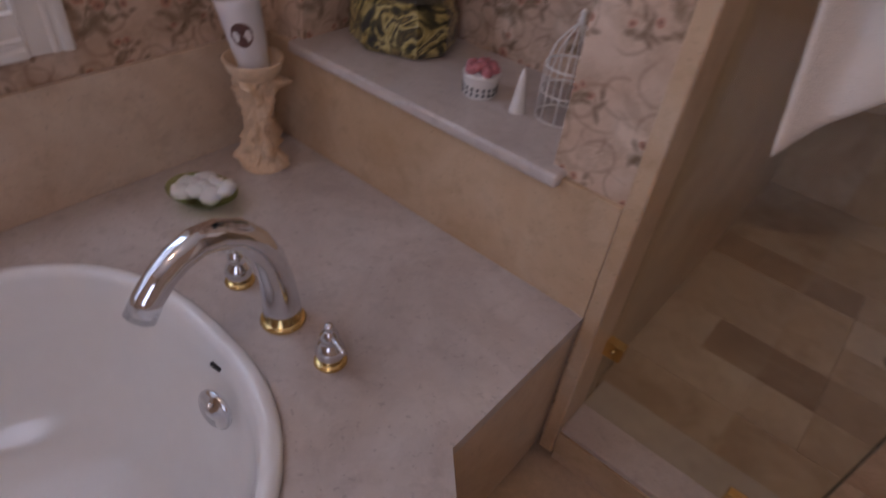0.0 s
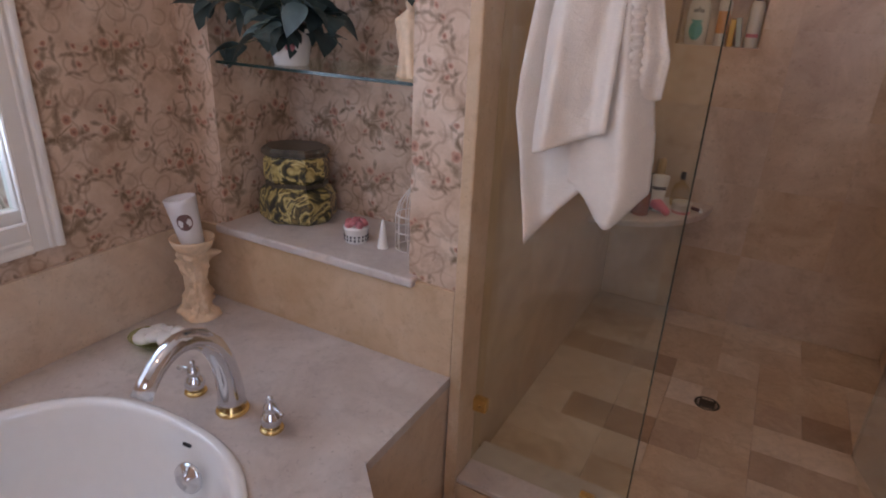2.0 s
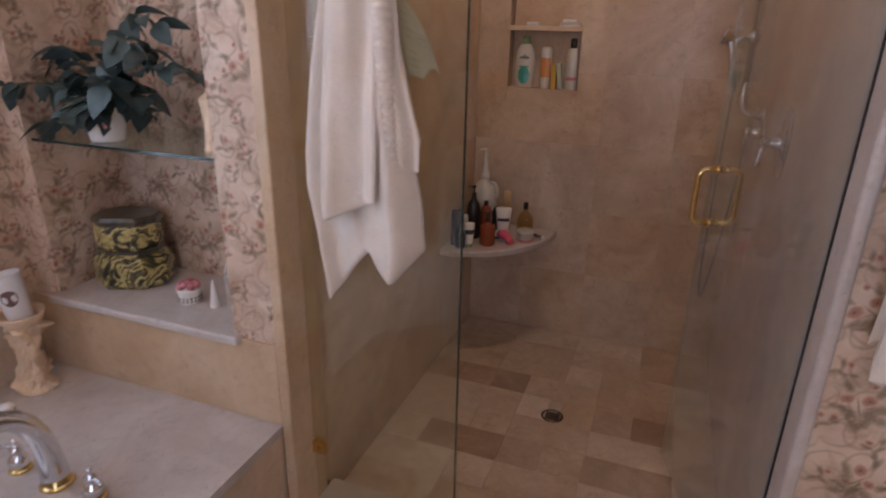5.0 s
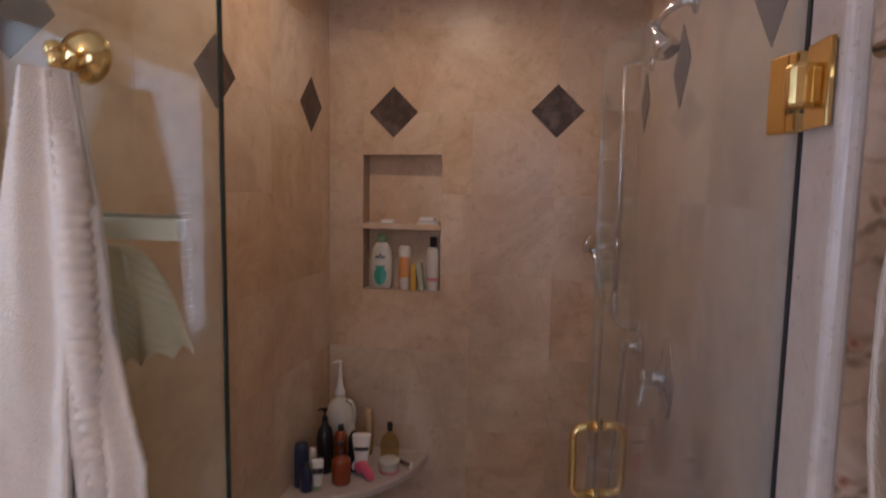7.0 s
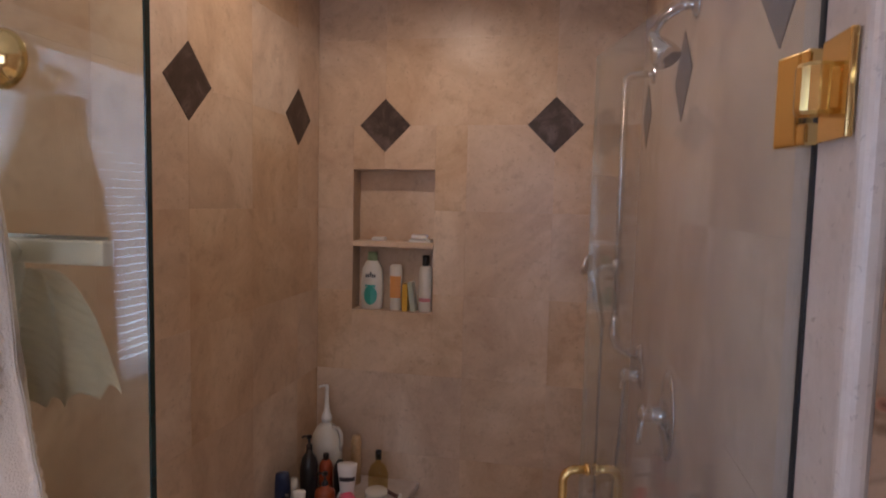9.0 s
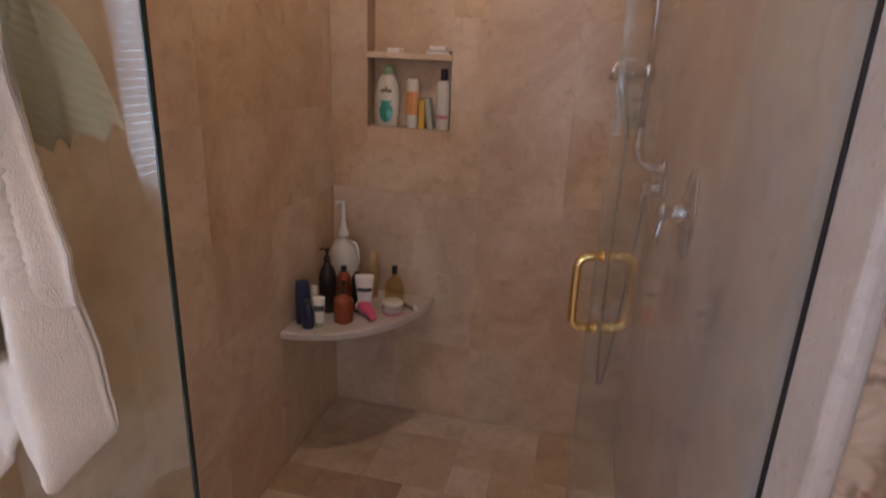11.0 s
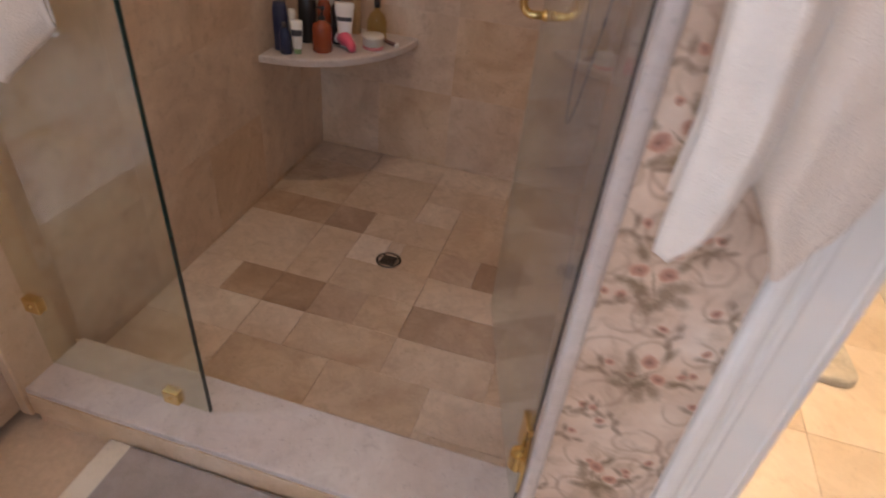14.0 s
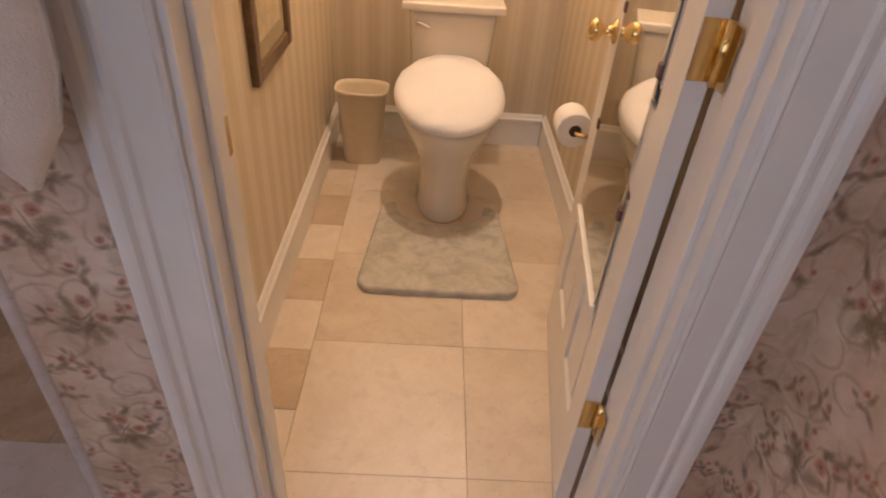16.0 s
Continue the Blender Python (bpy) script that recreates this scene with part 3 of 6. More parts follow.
def jamb(name, x0, x1, label, mat, out=0.006, edge=0.011):
    bm = box_bm(x0, WALL_Y - out, 0.0, x1, 0.125, CEIL)
    es = [e for e in bm.edges if all(abs(v.co.y - (WALL_Y - out)) < 1e-5 for v in e.verts) and abs(e.verts[0].co.z - e.verts[1].co.z) > 1]
    bmesh.ops.bevel(bm, geom=es, offset=edge, segments=4, profile=0.5, affect="EDGES")
    return setting(name, bm_mesh(name, bm, mat), label)


jamb("shower_jamb_1", -0.014, 0.022, "travertine shower jamb beside the tub", M_SPLASH, 0.0155, 0.005)
jamb("shower_jamb_2", 1.308, 1.338, "travertine shower jamb beside the towels", M_DECK)
curb = setting("shower_curb", box("shower_curb", 0.022, -0.028, -0.04, 1.308, 0.165, CURB_Z - 0.02, M_GROUT), "low travertine shower curb")
part("curb_cap", box("curb_cap", 0.022, -0.034, CURB_Z - 0.02, 1.308, 0.168, CURB_Z, M_DECK, 0.006, 3), curb, "rounded cream stone cap")
part("curb_face", box("curb_face", 0.022, -0.036, 0.0, 1.308, -0.028, CURB_Z - 0.022, M_SPLASH, 0.001), curb)
part("curb_inner_face", box("curb_inner_face", SH_X0, 0.165, SH_Z, SH_X1, 0.172, CURB_Z - 0.022, M_SPLASH, 0.001), curb)

# wall cavity of the shower niche
nz = 1.605
niche_lin = boxes("niche_lining", [
    (N_U0 - 0.001, BACK_Y + 0.002, N_Z0 - 0.012, N_U1 + 0.001, BACK_Y + 0.104, N_Z0), (N_U0 - 0.001, BACK_Y + 0.002, N_Z1, N_U1 + 0.001, BACK_Y + 0.104, N_Z1 + 0.012),
    (N_U0 - 0.012, BACK_Y + 0.002, N_Z0, N_U0, BACK_Y + 0.104, N_Z1), (N_U1, BACK_Y + 0.002, N_Z0, N_U1 + 0.012, BACK_Y + 0.104, N_Z1),
    (N_U0, BACK_Y + 0.092, N_Z0, N_U1, BACK_Y + 0.104, N_Z1)], M_WALLTILE)
part("niche_lining", niche_lin, wall_back)
part("niche_shelf", box("niche_shelf", N_U0, BACK_Y - 0.004, nz - 0.012, N_U1, BACK_Y + 0.092, nz + 0.012, M_SPLASH, 0.004), wall_back, "thin travertine shelf across the niche")

# quarter-round corner shelf
cs = [(SH_X0 - 0.004, BACK_Y + 0.004)] + [(SH_X0 + 0.478 * math.cos(a), BACK_Y - 0.525 * math.sin(a)) for a in [math.pi / 2 * k / 24 for k in range(25)]]
corner_shelf = tagged(part("corner_shelf", prism("corner_shelf", cs, 0.548, 0.577, M_DECK, 0.008, 3)), "rounded cream marble corner shelf in the shower", "shelf")

# window over the tub
window_1 = setting("window_1", boxes("window_1", [
    (WIN_X - 0.045, WY0, WZ0, WIN_X - 0.005, WY1, WZ0 + 0.045), (WIN_X - 0.045, WY0, WZ1 - 0.05, WIN_X - 0.005, WY1, WZ1),
    (WIN_X - 0.045, WY0, WZ0 + 0.045, WIN_X - 0.005, WY0 + 0.016, WZ1 - 0.05), (WIN_X - 0.045, WY1 - 0.016, WZ0 + 0.045, WIN_X - 0.005, WY1, WZ1 - 0.05),
    (WIN_X - 0.045, (WY0 + WY1) / 2 - 0.03, WZ0 + 0.045, WIN_X - 0.005, (WY0 + WY1) / 2 + 0.03, WZ1 - 0.05)], M_PAINT, 0.004), "white-framed window over the tub, mostly covered by a blind")


def casing(width, depth):
    """A moulded trim profile: x across, y out."""
    return [(0, 0), (0, depth * 0.50), (width * 0.05, depth * 0.62), (width * 0.09, depth * 0.5), (width * 0.13, depth * 0.54), (width * 0.52, depth * 0.62),
            (width * 0.57, depth * 0.84), (width * 0.64, depth * 0.84), (width * 0.68, depth * 0.66), (width * 0.73, depth * 0.68), (width * 0.79, depth * 1.02), (width * 0.86, depth * 1.1), (width * 0.95, depth * 1.1), (width, depth * 0.85), (width, 0)]


wl, wh = WY1 - WY0, WZ1 - WZ0


def trim_run(name, start, along, across, out, length, width, depth, parent=None, mat=None):
    a, c, o = Vector(along), Vector(across), Vector(out)
    m = Matrix(((c.x, o.x, a.x, start[0]), (c.y, o.y, a.y, start[1]), (c.z, o.z, a.z, start[2]), (0, 0, 0, 1)))
    return part(name, extrude_profile(name, casing(width, depth), length, mat or M_PAINT), parent, "", m)


for nm, st, al, ac, ln in (
        ("window_trim_right", (WIN_X, WY1 - 0.012, WZ0 - 0.072), (0, 0, 1), (0, 1, 0), wh + 0.145),
        ("window_trim_left", (WIN_X, WY0 + 0.012, WZ0 - 0.072), (0, 0, 1), (0, -1, 0), wh + 0.145),
        ("window_trim_low", (WIN_X, WY0 + 0.012, WZ0 + 0.012), (0, 1, 0), (0, 0, -1), wl - 0.024),
        ("window_trim_high", (WIN_X, WY0 + 0.012, WZ1 - 0.012), (0, 1, 0), (0, 0, 1), wl - 0.024)):
    tagged(trim_run(nm, st, al, ac, (1, 0, 0), ln, 0.085, 0.022), kind="structure")
for k in range(2):
    y0 = WY0 + 0.016 + k * (wl / 2 + 0.014)
    pane = part("pane", box("pane", WIN_X - 0.027, y0, WZ0 + 0.045, WIN_X - 0.023, y0 + wl / 2 - 0.046, WZ1 - 0.05, M_CLEAR), window_1)
    pane.visible_shadow = False
BL_Y0, BL_Y1 = WY0 + 0.025, -0.82
SL = (BL_Y1 - BL_Y0) / 2
blind = thing("window_blind", (WIN_X + 0.020, (BL_Y0 + BL_Y1) / 2, WZ1 - 0.012), "white horizontal slat blind, lowered over most of the tub window", "blind")
part("head_rail", box("head_rail", -0.02, -SL, -0.045, 0.02, SL, -0.002, M_PAINT, 0.003), blind)
slat = mesh_of("slat", [(x, y, z + dz) for dz in (0.0, -0.002) for y in (-SL, SL) for x, z in ((-0.013, -0.018), (-0.002, 0.001), (0.013, 0.017))],
               [(0, 1, 4, 3), (1, 2, 5, 4), (6, 9, 10, 7), (7, 10, 11, 8), (0, 3, 9, 6), (2, 8, 11, 5), (0, 6, 7, 1), (1, 7, 8, 2), (3, 4, 10, 9), (4, 5, 11, 10)], M_SLAT)
for k in range(33):
    part("slat", slat, blind, "", Matrix.Translation((0, 0, -0.20 - 0.0405 * k)))
nv = 120
val = [(0.010 + 0.006 * math.sin(i * 1.9) + 0.003 * math.sin(i * 0.7), -SL + 2 * SL * i / nv, z) for z in (-0.046, -0.19) for i in range(nv + 1)]
val += [(x + 0.0015, y, z) for x, y, z in val]
vf, vo_ = [], 2 * (nv + 1)
for i in range(nv):
    vf += [(i, i + 1, i + nv + 2, i + nv + 1), (vo_ + i, vo_ + i + nv + 1, vo_ + i + nv + 2, vo_ + i + 1)]
part("valance", mesh_of("valance", val, vf, M_SLAT, True), blind, "thin pleated white valance")
for yy in (-0.50, 0.0, 0.50):
    part("ladder_cord", tube("ladder_cord", [(0.018, yy, -0.045), (0.018, yy, -1.51)], 0.0012, M_PAINT, 6), blind)

mat_day, nt_day, b_day = material("daylight_backdrop")
b_day.inputs["Emission Color"].default_value, b_day.inputs["Emission Strength"].default_value = (0.50, 0.74, 1.0, 1), 1.2
b_day.inputs["Base Color"].default_value = (0.1, 0.12, 0.14, 1)
setting("backdrop", mesh_of("backdrop", [(-2.4, -5, -0.5), (-2.4, 2, -0.5), (-2.4, 2, 4), (-2.4, -5, 4)], [(0, 1, 2, 3)], mat_day), "pale sky beyond the tub window")
# glowing sheet and window frame added to go with the rear fill
setting("added_rear_glow", mesh_of("added_rear_glow", [(-1.5, -4.2, -0.5), (4, -4.2, -0.5), (4, -4.2, 4), (-1.5, -4.2, 4)], [(0, 1, 2, 3)], mat_day), "glowing backdrop added beyond the unseen rear window")
added_rear_window = setting("added_rear_window", boxes("added_rear_window", [(0.6, REAR_Y - 0.08, 0.9, 2.0, REAR_Y - 0.03, 0.96), (0.6, REAR_Y - 0.08, 2.24, 2.0, REAR_Y - 0.03, 2.3), (0.6, REAR_Y - 0.08, 0.96, 0.66, REAR_Y - 0.03, 2.24), (1.94, REAR_Y - 0.08, 0.96, 2.0, REAR_Y - 0.03, 2.24), (1.27, REAR_Y - 0.08, 0.96, 1.33, REAR_Y - 0.03, 2.24)], M_PAINT, 0.003), "added white-framed window in the unseen rear wall")

# toilet-room doorway: lining, stops and moulded casings
door_lining = setting("door_lining", boxes("door_lining", [
    (DOOR_X0 - 0.02, WALL_Y - 0.002, 0.0, DOOR_X0, front_y1 + 0.002, DOOR_H + 0.02), (DOOR_X1, WALL_Y - 0.002, 0.0, DOOR_X1 + 0.02, front_y1 + 0.002, DOOR_H + 0.02), (DOOR_X0, WALL_Y - 0.002, DOOR_H, DOOR_X1, front_y1 + 0.002, DOOR_H + 0.02)], M_PAINT), "white door lining")
setting("door_stop", boxes("door_stop", [(DOOR_X0, 0.015, 0.0, DOOR_X0 + 0.011, 0.058, DOOR_H), (DOOR_X1 - 0.011, 0.0, 0.0, DOOR_X1, 0.045, DOOR_H), (DOOR_X0 + 0.011, 0.015, DOOR_H - 0.011, DOOR_X1 - 0.011, 0.05, DOOR_H)], M_PAINT, 0.002), "white door stop strips")
for nm, st, al, ac, ln in (("door_casing_left", (DOOR_X0 - 0.012, WALL_Y, 0.0), (0, 0, 1), (-1, 0, 0), DOOR_H + 0.11),
                           ("door_casing_right", (DOOR_X1 + 0.012, WALL_Y, 0.0), (0, 0, 1), (1, 0, 0), DOOR_H + 0.11),
                           ("door_casing_head", (DOOR_X0 - 0.012, WALL_Y, DOOR_H + 0.012), (1, 0, 0), (0, 0, 1), DOOR_X1 - DOOR_X0 + 0.024)):
    tagged(trim_run(nm, st, al, ac, (0, -1, 0), ln, 0.115, 0.024), kind="structure")


def baseboard(name, start, along, out, length):
    prof = [(0, 0), (0, 0.014), (0.135, 0.014), (0.140, 0.020), (0.150, 0.020), (0.158, 0.012), (0.166, 0.010), (0.175, 0.004), (0.175, 0)]
    a, o = Vector(along), Vector(out)
    m = Matrix(((0, o.x, a.x, start[0]), (0, o.y, a.y, start[1]), (1, o.z, a.z, start[2]), (0, 0, 0, 1)))
    return setting(name, extrude_profile(name, prof, length, M_PAINT), "white moulded baseboard", m)


baseboard("baseboard_toilet_left", (TOI_X0, front_y1, 0), (0, 1, 0), (1, 0, 0), TOI_Y1 - front_y1)
baseboard("baseboard_toilet_back", (TOI_X0 + 0.02, TOI_Y1, 0), (1, 0, 0), (0, -1, 0), TOI_X1 - TOI_X0 - 0.04)
baseboard("baseboard_toilet_right", (TOI_X1, front_y1, 0), (0, 1, 0), (-1, 0, 0), TOI_Y1 - front_y1)


# ---- tub and what stands on its deck ----
M_SOAP = plain("soap_white", (0.80, 0.78, 0.74), 0.45, vary=0.04, sss=0.1)
M_DISH = glass("green_glass_dish", (0.80, 0.86, 0.62), 0.05)
M_PLASTER = plain("cream_plaster", (0.78, 0.57, 0.38), 0.55, vary=0.12, scale=45, bumps=0.3)
M_CANDLE = plain("candle_wax_glass", (0.74, 0.72, 0.72), 0.3, vary=0.03, coat=0.5)
M_BADGE = plain("brown_badge", (0.16, 0.08, 0.07), 0.5, vary=0.3, scale=120)
M_BONE = plain("white_bone_china", (0.82, 0.78, 0.73), 0.3, vary=0.05, coat=0.3)
M_PINK = plain("pink_petals", (0.62, 0.22, 0.24), 0.5, vary=0.25, scale=160)
M_LEAF = plain("silk_leaf", (0.070, 0.115, 0.110), 0.50, vary=0.5, scale=14, spec=0.5)
M_STEM = plain("stem", (0.06, 0.07, 0.035), 0.6)


def gilt():
    """Lacquered box paper: gold and green swirls under black lines."""
    mat, nt, b = material("gilt_lacquer")
    p = place(nt, False)
    w = noise_tex(nt, p, 12.0, 2.5, 0.5, 2.6)
    col = ramp(nt, w.outputs[0], [(0.36, (0.012, 0.012, 0.008)), (0.44, (0.06, 0.055, 0.02)), (0.50, (0.40, 0.31, 0.10)), (0.56, (0.58, 0.48, 0.20)), (0.60, (0.03, 0.03, 0.02)), (0.68, (0.26, 0.19, 0.06))])
    nt.links.new(col, b.inputs["Base Color"])
    b.inputs["Roughness"].default_value, b.inputs["Coat Weight"].default_value = 0.28, 0.6
    return mat


M_GILT = gilt()
M_LACQUER = plain("dark_lacquer", (0.075, 0.062, 0.042), 0.3, vary=0.5, scale=40, coat=0.4)

tub = thing("bathtub", (TUB_C[0], TUB_C[1], 0.0), "white oval drop-in bathtub set in the marble deck", "bathtub")


def tub_shell():
    verts, faces, n = [], [], 64
    rows = [(0.0, 0.002), (0.0, 0.010), (-0.005, 0.015), (-0.016, 0.017), (-0.024, 0.013), (-0.030, 0.002), (-0.038, -0.04), (-0.060, -0.15), (-0.095, -0.27), (-0.14, -0.35), (-0.21, -0.385), (-0.33, -0.395)]
    for inset, z in rows:
        for k in range(n):
            x, y = oval(TUB_A + inset, TUB_B + inset * 1.15, k, n, 0, 0)
            verts.append((x, y, DECK_Z + z))
    for i in range(len(rows) - 1):
        for k in range(n):
            faces.append((i * n + k, i * n + (k + 1) % n, (i + 1) * n + (k + 1) % n, (i + 1) * n + k))
    faces.append(tuple((len(rows) - 1) * n + k for k in range(n)))
    return mesh_of("shell", verts, faces, M_PORCELAIN, True)


part("shell", tub_shell(), tub)
plate = part("overflow_plate", lathe("overflow_plate", [(0.036, 0.0), (0.036, 0.004), (0.030, 0.009), (0.012, 0.011), (0.010, 0.015), (0.002, 0.016)], M_CHROME), tub, "round chrome overflow plate", pose(0.105, 0.650, 0.396, 78, 0, 9) @ Matrix.Scale(1.08, 4))
part("screw", lathe("screw", [(0.004, 0.0), (0.004, 0.017), (0.001, 0.018)], M_CHROME, 12), plate, "", pose(0.0, 0.018, 0.0))
part("overflow_slot", box("overflow_slot", -0.012, -0.004, -0.003, 0.012, 0.004, 0.003, M_SEAL, 0.002), tub, "small dark slot", pose(0.072, 0.680, 0.455, 70, 0, 6))


def faucet_handle(at, turn):
    t = thing("faucet_handle", at, "chrome tub faucet handle with a brass foot ring", "faucet", "tub faucet handles", turn)
    part("foot_ring", lathe("foot_ring", [(0.028, 0.0), (0.030, 0.003), (0.028, 0.008), (0.022, 0.011)], M_BRASS), t, "polished brass ring")
    part("body", lathe("body", [(0.020, 0.010), (0.024, 0.018), (0.027, 0.030), (0.024, 0.042), (0.016, 0.052), (0.014, 0.056), (0.017, 0.062), (0.016, 0.070), (0.009, 0.078), (0.007, 0.083), (0.009, 0.089), (0.006, 0.096), (0.001, 0.098)], M_CHROME), t)
    part("lever", tube("lever", [(0.004, 0, 0.066), (0.022, 0, 0.070), (0.038, 0, 0.068), (0.048, 0, 0.064)], 0.006, M_CHROME, 10, [0.007, 0.006, 0.005, 0.0065]), t)
    return t


faucet_handle((-0.283, -0.472, DECK_Z), -10)
faucet_handle((-0.560, -0.468, DECK_Z), 190)
spout = thing("tub_spout", (-0.42, -0.470, DECK_Z), "arched chrome roman tub spout with a brass foot ring", "faucet")
part("foot_ring", lathe("foot_ring", [(0.040, 0.0), (0.043, 0.004), (0.040, 0.010), (0.033, 0.014)], M_BRASS), spout, "polished brass ring")
sd = Vector((0.012, -0.240, 0))
sp_pts = [(0, 0, 0.012), (0, 0, 0.05), *[(sd.x * f, sd.y * f, z) for f, z in ((0.02, 0.11), (0.07, 0.165), (0.16, 0.212), (0.28, 0.246), (0.42, 0.264), (0.56, 0.268), (0.70, 0.258), (0.82, 0.240), (0.92, 0.216), (1.0, 0.190))]]
part("arch", tube("arch", sp_pts, 0.02, M_CHROME, 20, [0.036, 0.034, 0.031, 0.029, 0.0275, 0.026, 0.025, 0.024, 0.023, 0.0225, 0.023, 0.0235]), spout)

dish = thing("soap_dish", (-0.835, -0.375, DECK_Z), "pale green glass dish of white shell soaps on the tub deck", "soap dish", "", 20)
part("bowl", lathe("bowl", [(0.036, 0.0), (0.040, 0.004), (0.056, 0.020), (0.072, 0.036), (0.075, 0.037), (0.070, 0.032), (0.050, 0.014), (0.01, 0.008)], M_DISH, 32, (1.15, 0.85)), dish)
rs = random.Random(8)
for k in range(9):
    a, r = k * 2.4, 0.012 + 0.042 * (k / 9)
    bm = bmesh.new()
    bmesh.ops.create_icosphere(bm, subdivisions=2, radius=0.026)
    for v in bm.verts:
        v.co *= 1 + 0.14 * math.sin(6 * math.atan2(v.co.y, v.co.x))
        v.co.z *= 0.62
    part("soap_shell", bm_mesh("soap_shell", bm, M_SOAP, True), dish, "white shell-shaped soap", pose(r * math.cos(a) * 1.2, r * math.sin(a) * 0.8, 0.038 + 0.010 * rs.random(), rs.uniform(-30, 30), rs.uniform(-30, 30), rs.uniform(0, 180)))


def figure_column(h, r):
    """A column wound about with carved figures: swelling limbs and garlands in one mesh."""
    seg, rows = 72, 70
    verts, faces = [], []
    for i in range(rows + 1):
        z = h * i / rows
        f = i / rows
        base = r * (1.28 - 0.55 * min(f / 0.16, 1.0) + 0.10 * math.sin(f * 9) + 0.30 * max(0, (f - 0.88) / 0.12))
        for k in range(seg):
            a = 2 * math.pi * k / seg
            limb = 0.55 * max(0, math.sin(3 * a + 5.0 * f + 1.2 * math.sin(7 * f))) ** 1.5 + 0.4 * max(0, math.sin(2 * a - 8 * f + 1.0)) ** 2
            curl = 0.16 * noise.noise((math.cos(a) * 3, math.sin(a) * 3, z * 34)) + 0.1 * noise.noise((math.cos(a) * 8, math.sin(a) * 8, z * 70))
            env = min(f / 0.10, 1) * min((1 - f) / 0.06, 1)
            rr = base * (1 + env * (0.95 * limb + 2.3 * curl - 0.16))
            verts.append((rr * math.cos(a), rr * math.sin(a), z))
    for i in range(rows):
        for k in range(seg):
            faces.append((i * seg + k, i * seg + (k + 1) % seg, (i + 1) * seg + (k + 1) % seg, (i + 1) * seg + k))
    faces += [tuple(range(seg))[::-1], tuple(rows * seg + k for k in range(seg))]
    return faces, verts


stand = thing("candle_pedestal", (-0.885, -0.172, DECK_Z), "cream carved pedestal with entwined figures, standing in the deck corner", "candle holder")
cf, cv = figure_column(0.235, 0.045)
part("column", mesh_of("column", cv, cf, M_PLASTER, True), stand)
part("cup", lathe("cup", [(0.030, 0.228), (0.048, 0.236), (0.060, 0.252), (0.067, 0.272), (0.068, 0.278), (0.062, 0.277), (0.052, 0.256), (0.01, 0.246)], M_PLASTER, 40), stand)
candle = thing("jar_candle", (-0.882, -0.172, DECK_Z + 0.247), "frosted white jar candle with a brown oval badge, on the pedestal", "candle")
part("jar", lathe("jar", [(0.030, 0.0), (0.034, 0.004), (0.040, 0.06), (0.047, 0.140), (0.049, 0.158), (0.046, 0.160), (0.042, 0.150), (0.040, 0.138), (0.01, 0.136)], M_CANDLE, 40), candle)
candle.matrix_basis = pose(-0.882, -0.172, DECK_Z + 0.250, 4, -9, 0)
bd = []
for k in range(24):
    a = 2 * math.pi * k / 24
    th = radians(-42) + 0.62 * math.cos(a) * 0.9
    zz = 0.088 + 0.027 * math.sin(a)
    rr = 0.0325 + (zz / 0.14) * 0.0145 + 0.0015
    bd.append((rr * math.cos(th), rr * math.sin(th), zz))
th = radians(-42)
bd.append((0.0435 * math.cos(th), 0.0435 * math.sin(th), 0.088))
part("badge", mesh_of("badge", bd, [(k, (k + 1) % 24, 24) for k in range(24)], M_BADGE), candle, "dark brown oval badge")


def octagon(w, d, c):
    x, y = w / 2, d / 2
    return [(-x + c, -y), (x - c, -y), (x, -y + c), (x, y - c), (x - c, y), (-x + c, y), (-x, y - c), (-x, -y + c)]


def facet_stack(name, rows, mat):
    """Octagonal rings, one over the other: (width, depth, clipped corner, height)."""
    verts = [(x, y, z) for w, d, c, z in rows for x, y in octagon(w, d, c)]
    faces = [(8 * i + k, 8 * i + (k + 1) % 8, 8 * i + 8 + (k + 1) % 8, 8 * i + 8 + k) for i in range(len(rows) - 1) for k in range(8)]
    faces += [tuple(range(8))[::-1], tuple(8 * (len(rows) - 1) + k for k in range(8))]
    return mesh_of(name, verts, faces, mat)


gift = thing("lacquer_box", (-0.730, 0.150, 0.740), "two-tier black and gold lacquered octagonal box on the niche ledge", "box", "", 24)
part("lower_tier", facet_stack("lower_tier", [(0.226, 0.176, 0.052, 0.004), (0.246, 0.194, 0.056, 0.018), (0.246, 0.194, 0.056, 0.088), (0.226, 0.176, 0.052, 0.112), (0.190, 0.146, 0.044, 0.124)], M_GILT), gift, "swirled gold and black lacquer")
part("waist_band", facet_stack("waist_band", [(0.186, 0.142, 0.043, 0.120), (0.200, 0.154, 0.046, 0.124), (0.200, 0.154, 0.046, 0.134), (0.188, 0.144, 0.043, 0.138)], M_LACQUER), gift)
part("upper_tier", facet_stack("upper_tier", [(0.190, 0.146, 0.044, 0.137), (0.206, 0.160, 0.048, 0.150), (0.206, 0.160, 0.048, 0.206), (0.186, 0.142, 0.043, 0.224)], M_GILT), gift, "swirled gold and black lacquer")
part("lid", facet_stack("lid", [(0.196, 0.150, 0.045, 0.223), (0.214, 0.166, 0.050, 0.228), (0.214, 0.166, 0.050, 0.242), (0.196, 0.150, 0.046, 0.252)], M_LACQUER), gift, "dull dark lacquered lid")
part("foot", facet_stack("foot", [(0.214, 0.164, 0.048, 0.0), (0.222, 0.172, 0.050, 0.005)], M_LACQUER), gift)

